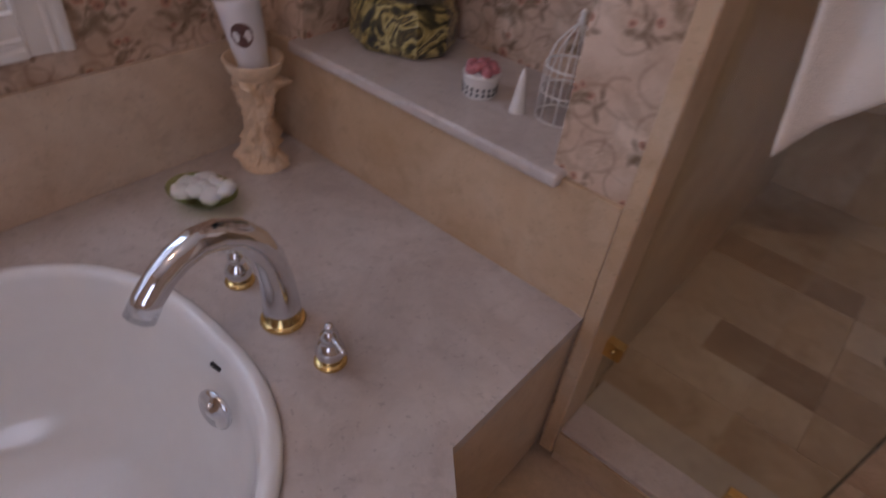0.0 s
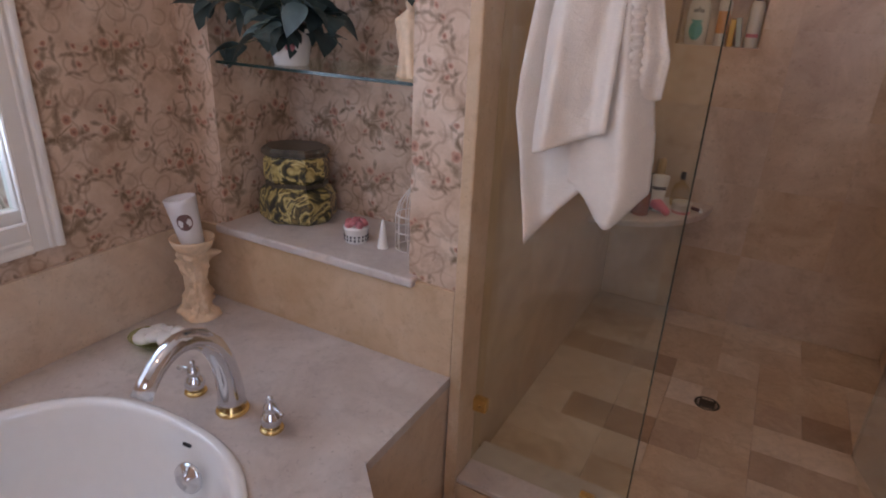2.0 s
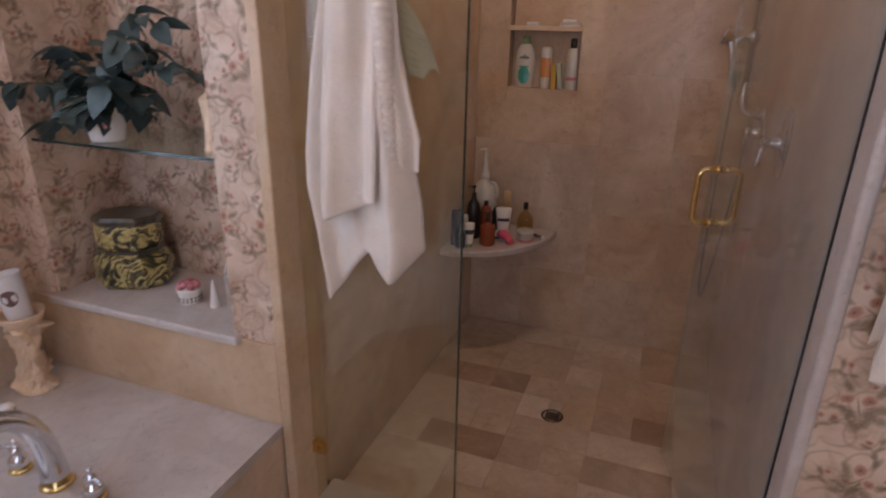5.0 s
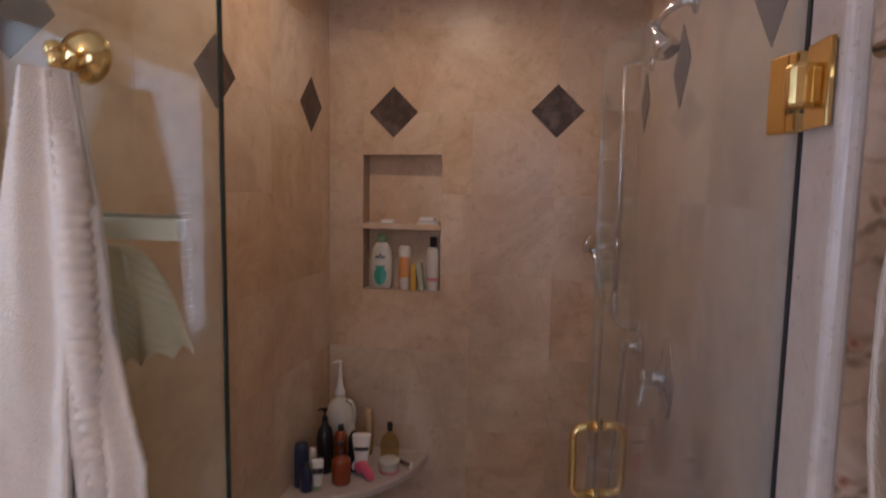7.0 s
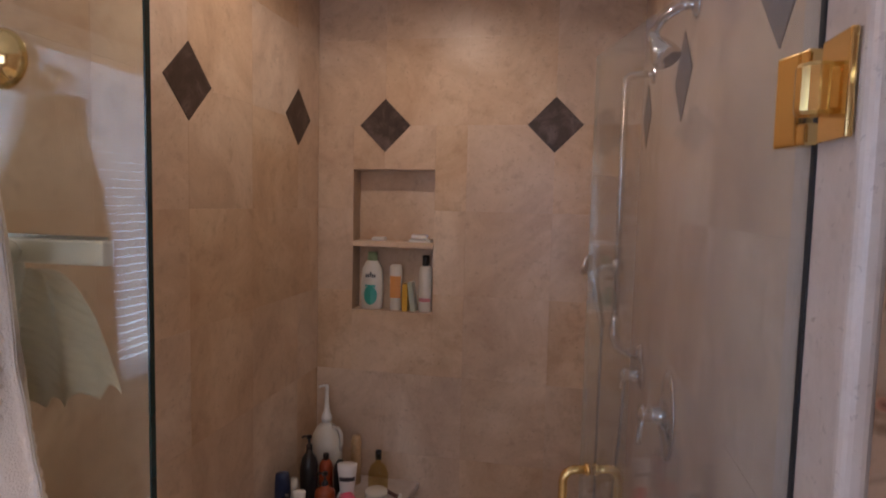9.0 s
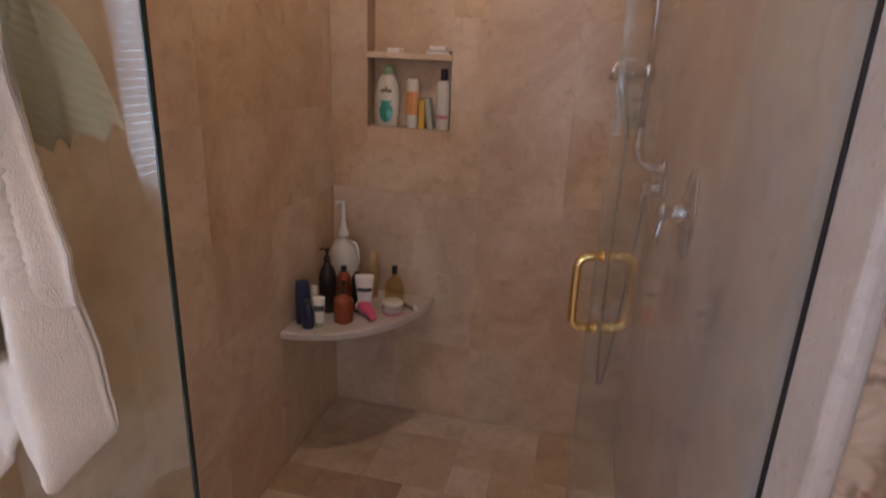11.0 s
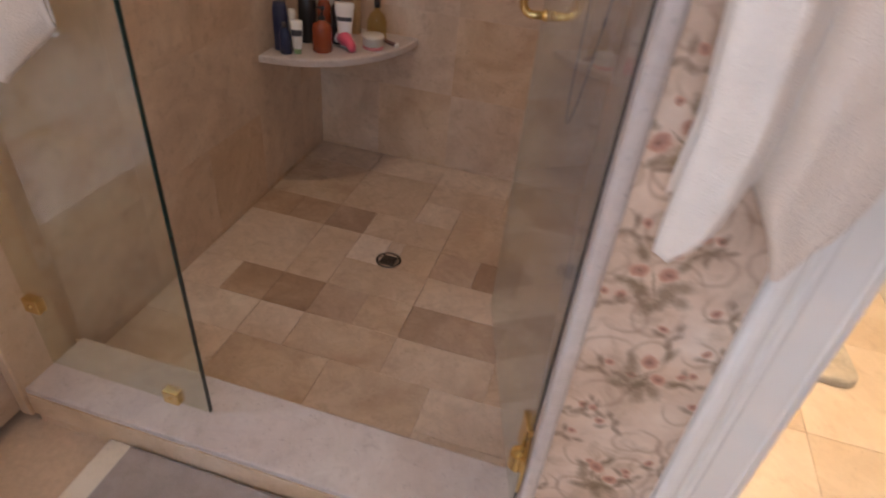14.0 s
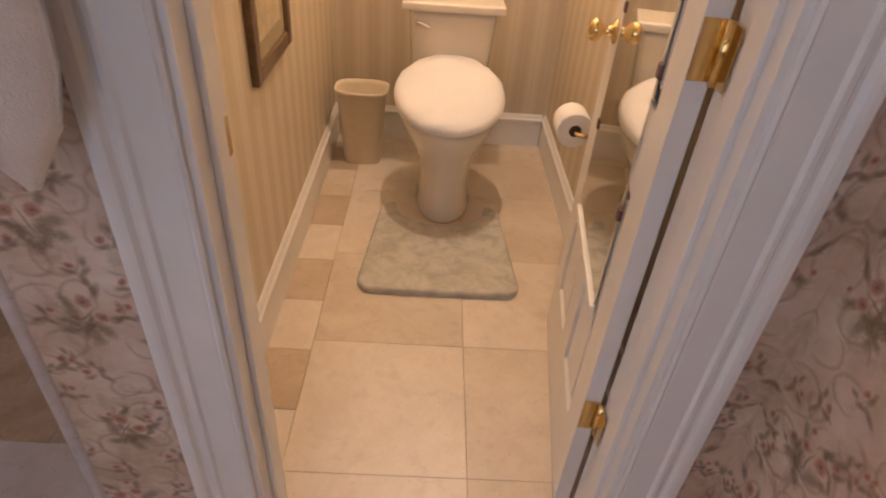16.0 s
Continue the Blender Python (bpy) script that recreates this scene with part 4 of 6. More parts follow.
trinket = thing("trinket_pot", (-0.437, 0.085, 0.740), "small white lattice china pot topped with pink roses", "trinket box")
part("pot", lathe("pot", [(0.034, 0.0), (0.037, 0.004), (0.036, 0.030), (0.040, 0.045), (0.041, 0.050), (0.030, 0.052)], M_BONE, 28), trinket)
for k in range(18):
    a = 2 * math.pi * k / 18
    for zz in (0.010, 0.021):
        part("lattice_hole", box("lattice_hole", -0.0025, -0.0006, -0.0035, 0.0025, 0.0006, 0.0035, M_SEAL), trinket, "", pose(0.0372 * math.cos(a), 0.0372 * math.sin(a), zz + 0.002, 0, 0, math.degrees(a) + 90))
for k in range(9):
    a, r = k * 2.4, 0.004 + 0.026 * math.sqrt(k / 9)
    part("rose", lathe("rose", [(0.004, 0), (0.013, 0.003), (0.012, 0.009), (0.014, 0.012), (0.009, 0.015), (0.010, 0.018), (0.003, 0.018)], M_PINK, 9), trinket, "pink china rose", pose(r * math.cos(a), r * math.sin(a), 0.050 + 0.006 * (1 - k / 9), 20 * math.sin(a), -20 * math.cos(a), 40 * k))

cage = thing("wire_obelisk", (-0.262, 0.135, 0.740), "white wire bird cage ornament on the niche ledge", "ornament")
for k in range(10):
    a = 2 * math.pi * k / 10
    part("wire", tube("wire", [(0.050 * math.cos(a), 0.050 * math.sin(a), 0.004), (0.050 * math.cos(a), 0.050 * math.sin(a), 0.11), (0.040 * math.cos(a), 0.040 * math.sin(a), 0.150), (0.018 * math.cos(a), 0.018 * math.sin(a), 0.18), (0.003 * math.cos(a), 0.003 * math.sin(a), 0.196)], 0.0016, M_BONE, 6), cage)
for zz in (0.003, 0.06, 0.112):
    part("ring", tube("ring", [(0.050 * math.cos(2 * math.pi * k / 24), 0.050 * math.sin(2 * math.pi * k / 24), zz) for k in range(25)], 0.0022, M_BONE, 6), cage)
part("finial", lathe("finial", [(0.006, 0.194), (0.008, 0.200), (0.005, 0.208), (0.007, 0.214), (0.001, 0.222)], M_BONE, 12), cage)
cone = tagged(part("white_cone", lathe("white_cone", [(0.017, 0.0), (0.017, 0.004), (0.013, 0.03), (0.007, 0.075), (0.002, 0.095)], M_BONE, 20), None, "", pose(-0.335, 0.085, 0.740)), "small white china cone on the niche ledge", "ornament")

gshelf = thing("glass_shelf", ((NICHE[0] + NICHE[1]) / 2, 0.1, 1.250), "clear glass shelf with a green edge across the niche", "shelf")
sw = (NICHE[1] - NICHE[0]) / 2 - 0.004
gl = part("plate", box("plate", -sw, -0.112, 0.0, sw, 0.198, 0.009, M_CLEAR), gshelf)
part("front_edge", box("front_edge", -sw, -0.1145, 0.0, sw, -0.112, 0.009, M_GLASSEDGE), gshelf, "dark green polished edge")
for sx in (-1, 1):
    for yy in (-0.085, 0.15):
        part("peg", tube("peg", [(sx * (sw + 0.004), yy, -0.006), (sx * (sw - 0.014), yy, -0.006)], 0.005, M_CHROME, 8), gshelf)

plant = thing("potted_ivy", (-0.650, 0.065, 1.259), "silk plant with dusky blue-green leaves in a white china pot", "plant")
part("pot", lathe("pot", [(0.046, 0.0), (0.050, 0.004), (0.060, 0.07), (0.066, 0.100), (0.068, 0.104), (0.063, 0.104), (0.058, 0.09), (0.01, 0.085)], M_BONE, 36), plant, "white china pot with a small rose")
part("pot_rose", lathe("pot_rose", [(0.013, 0.0), (0.014, 0.002), (0.006, 0.004), (0.001, 0.004)], M_PINK, 10), plant, "", pose(0.040, -0.046, 0.055, 88, 0, 40))
rp = random.Random(21)
leaf_me = []
for v in range(3):
    L, W = 0.085, 0.052 + 0.008 * v
    pts, n = [], 7
    for i in range(n + 1):
        f = i / n
        w = W / 2 * (math.sin(math.pi * f ** 0.75) ** 0.85 if 0 < f < 1 else 0.0)
        zc = -0.020 * f * f * (1 + v * 0.5)
        pts += [(-w, L * f, zc + w * 0.25), (0, L * f, zc), (w, L * f, zc + w * 0.25)]
    fs = [f for i in range(n) for f in ((3 * i, 3 * i + 1, 3 * i + 4, 3 * i + 3), (3 * i + 1, 3 * i + 2, 3 * i + 5, 3 * i + 4))]
    leaf_me.append(mesh_of("leaf", pts, fs, M_LEAF, True))
for s in range(17):
    a = 2 * math.pi * (s * 0.381) + 0.3
    reach = rp.uniform(0.14, 0.36)
    lift = rp.uniform(0.03, 0.30) if s % 3 else rp.uniform(-0.02, 0.10)
    ex, ey = reach * math.cos(a), 0.42 * reach * math.sin(a) - 0.015
    if s == 4:
        ex, ey, lift = 0.40, -0.02, 0.14
    if s == 7:
        ex, ey, lift = -0.20, -0.07, -0.01
    pts = []
    for i in range(9):
        f = i / 8
        pts.append((ex * f ** 1.2, ey * f, 0.09 + lift * math.sin(f * math.pi * 0.62) * 1.05 - 0.05 * f * f * (1 if s % 2 else 0.3)))
    stem = part("stem", tube("stem", pts, 0.0022, M_STEM, 6), plant)
    for i in range(2, 9):
        p = Vector(pts[i])
        for side in (-1, 1):
            if rp.random() < 0.22:
                continue
            yaw = math.degrees(math.atan2(ey, ex)) - 90 + side * rp.uniform(25, 80)
            sc = rp.uniform(0.62, 1.12)
            part("leaf", rp.choice(leaf_me), stem, "", Matrix.LocRotScale(p, Euler((radians(rp.uniform(-55, 25)), radians(rp.uniform(-35, 35)), radians(yaw))), (sc, sc, sc)))


def statuette(h):
    seg, rows = 40, 44
    verts, faces = [], []
    for i in range(rows + 1):
        f = i / rows
        r = np.interp(f, (0, 0.08, 0.4, 0.58, 0.70, 0.78, 0.82, 0.90, 0.97, 1.0), (0.036, 0.033, 0.029, 0.024, 0.029, 0.018, 0.012, 0.018, 0.013, 0.003))
        for k in range(seg):
            a = 2 * math.pi * k / seg
            wing = 0.9 * max(0, math.sin(f * 5.2 - 1.6)) * (max(0, math.cos(a - 0.7)) ** 10 + max(0, math.cos(a - 2.4)) ** 10) if f < 0.84 else 0
            fold = 1 + 0.22 * math.sin(7 * a + 6 * f) * max(0.0, 0.75 - f) + wing + 0.30 * max(0, math.sin(a + 2.2)) ** 3 * math.sin(math.pi * min(1, f / 0.8))
            verts.append((r * fold * math.cos(a), r * fold * math.sin(a), h * f))
    for i in range(rows):
        for k in range(seg):
            faces.append((i * seg + k, i * seg + (k + 1) % seg, (i + 1) * seg + (k + 1) % seg, (i + 1) * seg + k))
    faces += [tuple(range(seg))[::-1], tuple(rows * seg + k for k in range(seg))]
    return mesh_of("figurine", verts, faces, M_PLASTER, True)


tagged(part("figurine", statuette(0.205), None, "", pose(-0.240, 0.075, 1.259, 0, 0, 40)), "cream robed china figurine on the glass shelf", "statue")
M_DARKRED = plain("dark_red_frame", (0.035, 0.012, 0.012), 0.4, vary=0.3)
mini = thing("small_picture", (-0.33, 0.299, 1.500), "small dark framed picture on the niche wall", "picture")
part("frame", boxes("frame", [(-0.06, -0.014, 0.0, 0.06, 0.0, 0.014), (-0.06, -0.014, 0.136, 0.06, 0.0, 0.15), (-0.06, -0.014, 0.014, -0.046, 0.0, 0.136), (0.046, -0.014, 0.014, 0.06, 0.0, 0.136)], M_DARKRED, 0.002), mini)
part("print", box("print", -0.046, -0.006, 0.014, 0.046, 0.0, 0.136, M_BADGE), mini)


# ---- shower ----
PAN_X0, PAN_X1, PAN_TOP = 0.022, 0.510, 2.14


def glass_clamp(parent, m):
    c = part("clamp", box("clamp", -0.022, -0.013, -0.022, 0.022, 0.013, 0.022, M_BRASS, 0.003), parent, "square polished brass clamp", m)
    part("clamp_screw", lathe("clamp_screw", [(0.006, 0), (0.006, 0.002), (0.002, 0.003)], M_BRASS, 12), c, "", pose(0, -0.013, 0, 90, 0, 0))
    return c


panel = thing("glass_screen", ((PAN_X0 + PAN_X1) / 2, GLASS_Y, CURB_Z), "fixed clear glass shower panel in brass clamps", "shower panel")
pw = (PAN_X1 - PAN_X0) / 2
part("pane", box("pane", -pw + 0.003, -0.005, 0.004, pw - 0.003, 0.005, PAN_TOP - CURB_Z, M_GLASS), panel)
part("free_edge", box("free_edge", pw - 0.003, -0.005, 0.004, pw, 0.005, PAN_TOP - CURB_Z, M_GLASSEDGE), panel, "dark green glass edge")
glass_clamp(panel, Matrix.Translation((-pw + 0.020, 0, 0.317 - CURB_Z)))
glass_clamp(panel, Matrix.Translation((-pw + 0.020, 0, 1.925 - CURB_Z)))
glass_clamp(panel, Matrix.Translation((0.134, 0, 0.020)))

DOOR_ANG = math.degrees(math.atan2(0.712 - 0.065, 1.112 - 1.304))
sdoor = thing("shower_door", (1.304, GLASS_Y, 0.112), "frameless clear glass shower door swung open into the shower", "door", "", DOOR_ANG)
DL, DH = 0.690, 2.0
part("pane", box("pane", 0.006, -0.005, 0.0, DL - 0.002, 0.005, DH, M_DOORGLASS), sdoor)
part("free_edge", box("free_edge", DL - 0.002, -0.005, 0.0, DL, 0.005, DH, M_DOORGLASS), sdoor, "polished clear glass edge")
part("seal_strip", box("seal_strip", -0.004, -0.0085, 0.0, 0.004, -0.0005, DH, M_SEAL, 0.002), sdoor, "black rubber hinge-side seal")


def pull(side):
    """A round-cornered D pull on one face of the glass."""
    z0, z1, y1, r = 0.934, 1.104, side * 0.062, 0.026
    pts = [(0, side * 0.005, z0), (0, y1 - side * r, z0)]
    pts += [(0, y1 - side * r + side * r * math.sin(a), z0 + r - r * math.cos(a)) for a in [math.pi / 2 * k / 6 for k in range(1, 7)]]
    pts += [(0, y1 - side * r + side * r * math.cos(a), z1 - r + r * math.sin(a)) for a in [math.pi / 2 * k / 6 for k in range(0, 7)]]
    pts += [(0, side * 0.005, z1)]
    return tube("handle", pts, 0.0095, M_BRASS, 14)


for side in (-1, 1):
    hd = part("handle", pull(side), sdoor, "polished brass D-shaped pull", Matrix.Translation((0.626, 0, 0)))
    for zz in (0.934, 1.104):
        part("collar", lathe("collar", [(0.012, 0), (0.014, 0.002), (0.014, 0.006), (0.011, 0.009)], M_BRASS, 16), hd, "", pose(0, side * 0.0052, zz, -90 * side, 0, 0))
for zz in (0.345, 1.906):
    hg = part("hinge", boxes("hinge", [(0.012, -0.012, -0.050, 0.050, 0.012, 0.050), (-0.004, -0.012, 0.026, 0.012, 0.012, 0.050), (-0.004, -0.012, -0.050, 0.012, 0.012, -0.026)], M_BRASS, 0.003), sdoor, "heavy polished brass glass hinge", Matrix.Translation((0, 0, zz - 0.112)))
    part("barrel", lathe("barrel", [(0.004, -0.026), (0.016, -0.025), (0.018, -0.021), (0.018, 0.021), (0.016, 0.025), (0.004, 0.026)], M_BRASS, 14, (1.0, 1.0), False), hg, "", pose(-0.036, 0.028, 0))
    part("wall_plate", box("wall_plate", -0.004, -0.090, -0.050, 0.003, -0.026, 0.050, M_BRASS, 0.002), hg, "", pose(0.004, 0, 0, 0, 0, -DOOR_ANG))
    part("knuckle", box("knuckle", -0.024, -0.062, -0.020, 0.002, -0.030, 0.020, M_BRASS, 0.002), hg, "", pose(0.004, 0, 0, 0, 0, -DOOR_ANG))

drain = tagged(thing("shower_drain", (0.652, 0.990, SH_Z - 0.006), "round dark metal shower drain", "drain"))
M_DRAIN = plain("bronze_drain", (0.11, 0.095, 0.08), 0.35, 0.9, vary=0.2)
part("ring", lathe("ring", [(0.050, 0.0), (0.050, 0.006), (0.046, 0.0075), (0.040, 0.006), (0.040, 0.003), (0.01, 0.003)], M_DRAIN, 36), drain)
for k in range(7):
    part("grate_bar", box("grate_bar", -0.036 + 0.012 * k - 0.002, -math.sqrt(max(0.0, 0.038 ** 2 - (0.036 - 0.012 * k) ** 2)) - 0.004, 0.003, -0.036 + 0.012 * k + 0.002, math.sqrt(max(0.0, 0.038 ** 2 - (0.036 - 0.012 * k) ** 2)) + 0.004, 0.006, M_DRAIN), drain)

# fittings on the shower's right wall
WX = SH_X1
slide = thing("slide_bar", (WX, 1.47, 1.286), "chrome slide bar with a hand shower and hose", "shower fitting")
bx = -0.094
part("bar", tube("bar", [(0, 0, 0.94), (bx * 0.5, 0, 0.942), (bx * 0.88, 0, 0.938), (bx, 0, 0.925), (bx, 0, 0.90), (bx, 0, 0.5), (bx, 0, 0.10)], 0.0115, M_CHROME, 14), slide)
part("top_flange", lathe("top_flange", [(0.030, 0), (0.030, 0.006), (0.018, 0.014)], M_CHROME, 24), slide, "", pose(0, 0, 0.94, 0, -90, 0))
part("lower_bracket", tube("lower_bracket", [(0, 0.0, 0.0), (-0.05, 0.0, 0.002), (-0.082, 0.0, 0.022), (bx, 0, 0.06), (bx, 0, 0.13)], 0.015, M_CHROME, 14, [0.022, 0.016, 0.017, 0.019, 0.014]), slide)
part("bracket_flange", lathe("bracket_flange", [(0.034, 0), (0.034, 0.006), (0.024, 0.016)], M_CHROME, 24), slide, "", pose(0, 0.0, 0.0, 0, -90, 0))
part("slider", lathe("slider", [(0.017, -0.024), (0.022, -0.017), (0.022, 0.017), (0.017, 0.024)], M_CHROME, 20), slide, "", pose(bx, 0, 0.300))
part("slider_arm", tube("slider_arm", [(bx, 0, 0.300), (bx - 0.045, -0.008, 0.296), (bx - 0.066, -0.01, 0.284)], 0.010, M_CHROME, 10), slide)
wand = part("hand_shower", tube("hand_shower", [(bx - 0.084, -0.012, 0.292), (bx - 0.072, -0.012, 0.240), (bx - 0.056, -0.01, 0.165), (bx - 0.042, -0.008, 0.092)], 0.012, M_CHROME, 14, [0.020, 0.0145, 0.013, 0.011]), slide)
part("spray_head", lathe("spray_head", [(0.012, -0.022), (0.028, -0.010), (0.040, 0.006), (0.040, 0.012), (0.033, 0.015), (0.004, 0.013)], M_CHROME, 28), wand, "", pose(bx - 0.094, -0.016, 0.300, 0, -70, -20))
hose_pts = [(bx - 0.042 - 0.012 * math.sin(math.pi * f), -0.008 - 0.06 * math.sin(math.pi * f) - 0.03 * f, 0.092 - 0.80 * math.sin(math.pi * f) ** 0.7 - 0.155 * f) for f in [k / 30 for k in range(31)]]
hose_pts = [(x + 0.080 * (k / 30) ** 2, y, z) for k, (x, y, z) in enumerate(hose_pts)]
part("hose", tube("hose", hose_pts, 0.0052, M_HOSE, 10), slide, "flexible ribbed metal hose")

shead = thing("wall_shower", (WX, 0.80, 2.235), "chrome fixed shower head on a curved arm", "shower head")
part("flange", lathe("flange", [(0.030, 0), (0.030, 0.005), (0.018, 0.012)], M_CHROME, 24), shead, "", pose(0, 0, 0, 0, -90, 0))
part("arm", tube("arm", [(0, 0, 0), (-0.03, 0.02, 0.006), (-0.06, 0.06, -0.004), (-0.085, 0.10, -0.035)], 0.0105, M_CHROME, 12), shead)
part("head", lathe("head", [(0.012, 0.0), (0.016, 0.012), (0.014, 0.024), (0.020, 0.034), (0.030, 0.060), (0.034, 0.078), (0.032, 0.086), (0.004, 0.084)], M_CHROME, 28), shead, "", pose(-0.083, 0.098, -0.032, 0, 215, 130))


def valve(name, at, plate_r, stretch, lever_len, label):
    v = thing(name, at, label, "shower valve")
    part("plate", lathe("plate", [(plate_r, 0), (plate_r, 0.004), (plate_r * 0.9, 0.009), (plate_r * 0.45, 0.014), (plate_r * 0.40, 0.02)], M_CHROME, 36, (stretch, 1)), v, "", pose(0, 0, 0, 0, -90, 0))
    part("stem", lathe("stem", [(0.024, 0.012), (0.026, 0.02), (0.020, 0.034), (0.018, 0.05), (0.023, 0.058), (0.023, 0.066), (0.014, 0.074), (0.003, 0.076)], M_CHROME, 24), v, "", pose(0, 0, 0, 0, -90, 0))
    part("lever", tube("lever", [(-0.060, 0, 0), (-0.066, -0.006, -lever_len * 0.4), (-0.070, -0.010, -lever_len * 0.8), (-0.070, -0.010, -lever_len)], 0.007, M_CHROME, 10, [0.010, 0.007, 0.006, 0.009]), v)
    return v


valve("shower_valve", (WX, 0.905, 1.270), 0.086, 1.32, 0.075, "chrome shower valve with an oval plate and lever")
valve("diverter_valve", (WX, 1.42, 1.225), 0.046, 1.0, 0.045, "small chrome diverter valve")

# squeegee and scalloped cloth on the inner side of the panel
M_WHITEPLASTIC = plain("white_plastic", (0.80, 0.80, 0.78), 0.35, vary=0.03)
M_CLOTH = plain("pale_yellow_cloth", (0.74, 0.65, 0.51), 0.8, vary=0.06, scale=60, sheen=0.2)
sq = thing("squeegee", (0.245, 0.105, 1.692), "white plastic squeegee hung on the inner side of the glass", "squeegee")
part("blade_holder", box("blade_holder", -0.175, -0.012, -0.006, 0.165, 0.012, 0.030, M_WHITEPLASTIC, 0.004), sq)
part("blade", box("blade", -0.175, -0.002, 0.030, 0.165, 0.002, 0.036, M_HOSE), sq)
part("suction_hook", lathe("suction_hook", [(0.020, 0), (0.018, 0.006), (0.008, 0.012), (0.006, 0.028)], M_WHITEPLASTIC, 20), sq, "", pose(0.02, -0.030, 0.01, -90, 0, 0))
part("grip", tube("grip", [(0.0, 0, 0.0), (0.0, 0.01, -0.06), (0.0, 0.012, -0.14)], 0.012, M_WHITEPLASTIC, 12), sq)


def sheet(name, mat, top, bottom, hem, pleats, amp, y0, thick=0.010, nu=56, nv=60, ease=0.55, seed=0, bulge=0.0, skew=0.25, gather=0.35, edges=None, rib=0.0016):
    """A hanging cloth. top: (x0, x1, z); bottom: (x0, x1); hem(u): the hem's height; pleats run down it."""
    verts, faces = [], []
    for side in (0, 1):
        for j in range(nv + 1):
            v = j / nv
            for i in range(nu + 1):
                u = i / nu
                zb = hem(u)
                z = top[2] + (zb - top[2]) * v
                e = v ** ease
                x = (top[0] + (top[1] - top[0]) * u) * (1 - e) + (bottom[0] + (bottom[1] - bottom[0]) * u) * e
                if edges:
                    zs = [r[0] for r in edges]
                    xl, xr = np.interp(-z, [-q for q in zs], [r[1] for r in edges]), np.interp(-z, [-q for q in zs], [r[2] for r in edges])
                    x = xl + (xr - xl) * u
                wob = math.sin(2 * math.pi * (pleats * u + skew * v + 0.13 * seed)) + 0.30 * math.sin(2 * math.pi * (pleats * 1.9 * u - skew * 0.7 * v + 0.37 * seed))
                nz = noise.noise((x * 14 + seed, z * 9, seed * 1.7)) * 0.008 + noise.noise((x * 40, z * 34, seed * 2.3)) * 0.0025
                ridge = rib * min(1.0, min(u, 1 - u) * 14) * min(1.0, (1 - v) * 20) * math.sin(2 * math.pi * (z / 0.015 + x * 30 + 0.3 * math.sin(40 * x)))
                y = y0 - amp * (gather + (1 - gather) * v) * wob - bulge * math.sin(math.pi * u) + nz * v + ridge
                side_in, hem_in = min(u, 1 - u) / 0.10, (1 - v) / 0.05
                t = thick * (0.25 + 0.75 * math.sqrt(1 - (1 - min(1, side_in)) ** 2)) * (0.25 + 0.75 * math.sqrt(1 - (1 - min(1, hem_in)) ** 2))
                verts.append((x, y + (t / 2 if side else -t / 2), z - (0.003 * side if j == nv else 0)))
    w = nu + 1
    off = w * (nv + 1)
    for j in range(nv):
        for i in range(nu):
            a = j * w + i
            faces += [(a, a + w, a + w + 1, a + 1), (off + a, off + a + 1, off + a + w + 1, off + a + w)]
        for i in (0, nu):
            a = j * w + i
            faces.append((a, off + a, off + a + w, a + w) if i else (a, a + w, off + a + w, off + a))
    for i in range(nu):
        for j in (0, nv):
            a = j * w + i
            faces.append((a, a + 1, off + a + 1, off + a) if j == 0 else (a, off + a, off + a + 1, a + 1))
    return mesh_of(name, verts, faces, mat, True)


cloth = tagged(part("wash_cloth", sheet("wash_cloth", M_CLOTH, (0.255, 0.30, 1.675), (0.175, 0.425), lambda u: 1.450 + 0.05 * u * u + 0.020 * abs(math.sin(5 * math.pi * u)), 2.5, 0.010, 0.112, 0.004, seed=3)), "pale yellow scalloped cloth hung behind the glass", "cloth")

hook = thing("towel_hook", (0.290, GLASS_Y - 0.006, 1.950), "polished brass robe hook on the glass panel", "hook")
part("back_plate", lathe("back_plate", [(0.040, 0), (0.042, 0.004), (0.040, 0.012), (0.033, 0.023), (0.020, 0.031), (0.003, 0.034)], M_BRASS, 36), hook, "", pose(0, 0, 0.02, 90, 0, 0))
part("prong", tube("prong", [(0, -0.012, 0.016), (0.002, -0.034, 0.004), (0.004, -0.052, -0.010), (0.004, -0.066, -0.004), (0.004, -0.070, 0.014)], 0.009, M_BRASS, 12, [0.012, 0.010, 0.009, 0.009, 0.012]), hook)
part("knob", lathe("knob", [(0.004, -0.012), (0.010, -0.008), (0.013, 0.0), (0.010, 0.008), (0.003, 0.012)], M_BRASS, 20), hook, "", pose(0.004, -0.071, 0.018, 90, 0, 0))

towel = thing("bath_towel", (0.0, 0.0, 0.0), "white terry bath towel hung by its middle from the brass hook", "towel")
TOP = (0.272, 0.318, 1.935)
part("back_fall", sheet("back_fall", M_TOWEL, TOP, (0.15, 0.26), lambda u: 0.895 + 0.185 * u, 1.1, 0.014, 0.014, 0.022, seed=1, nv=110, edges=((1.94, 0.262, 0.300), (1.88, 0.245, 0.305), (1.82, 0.208, 0.31), (1.72, 0.172, 0.32), (1.51, 0.130, 0.32), (1.30, 0.102, 0.31), (1.22, 0.098, 0.305), (1.10, 0.122, 0.30), (0.89, 0.152, 0.29))), towel)
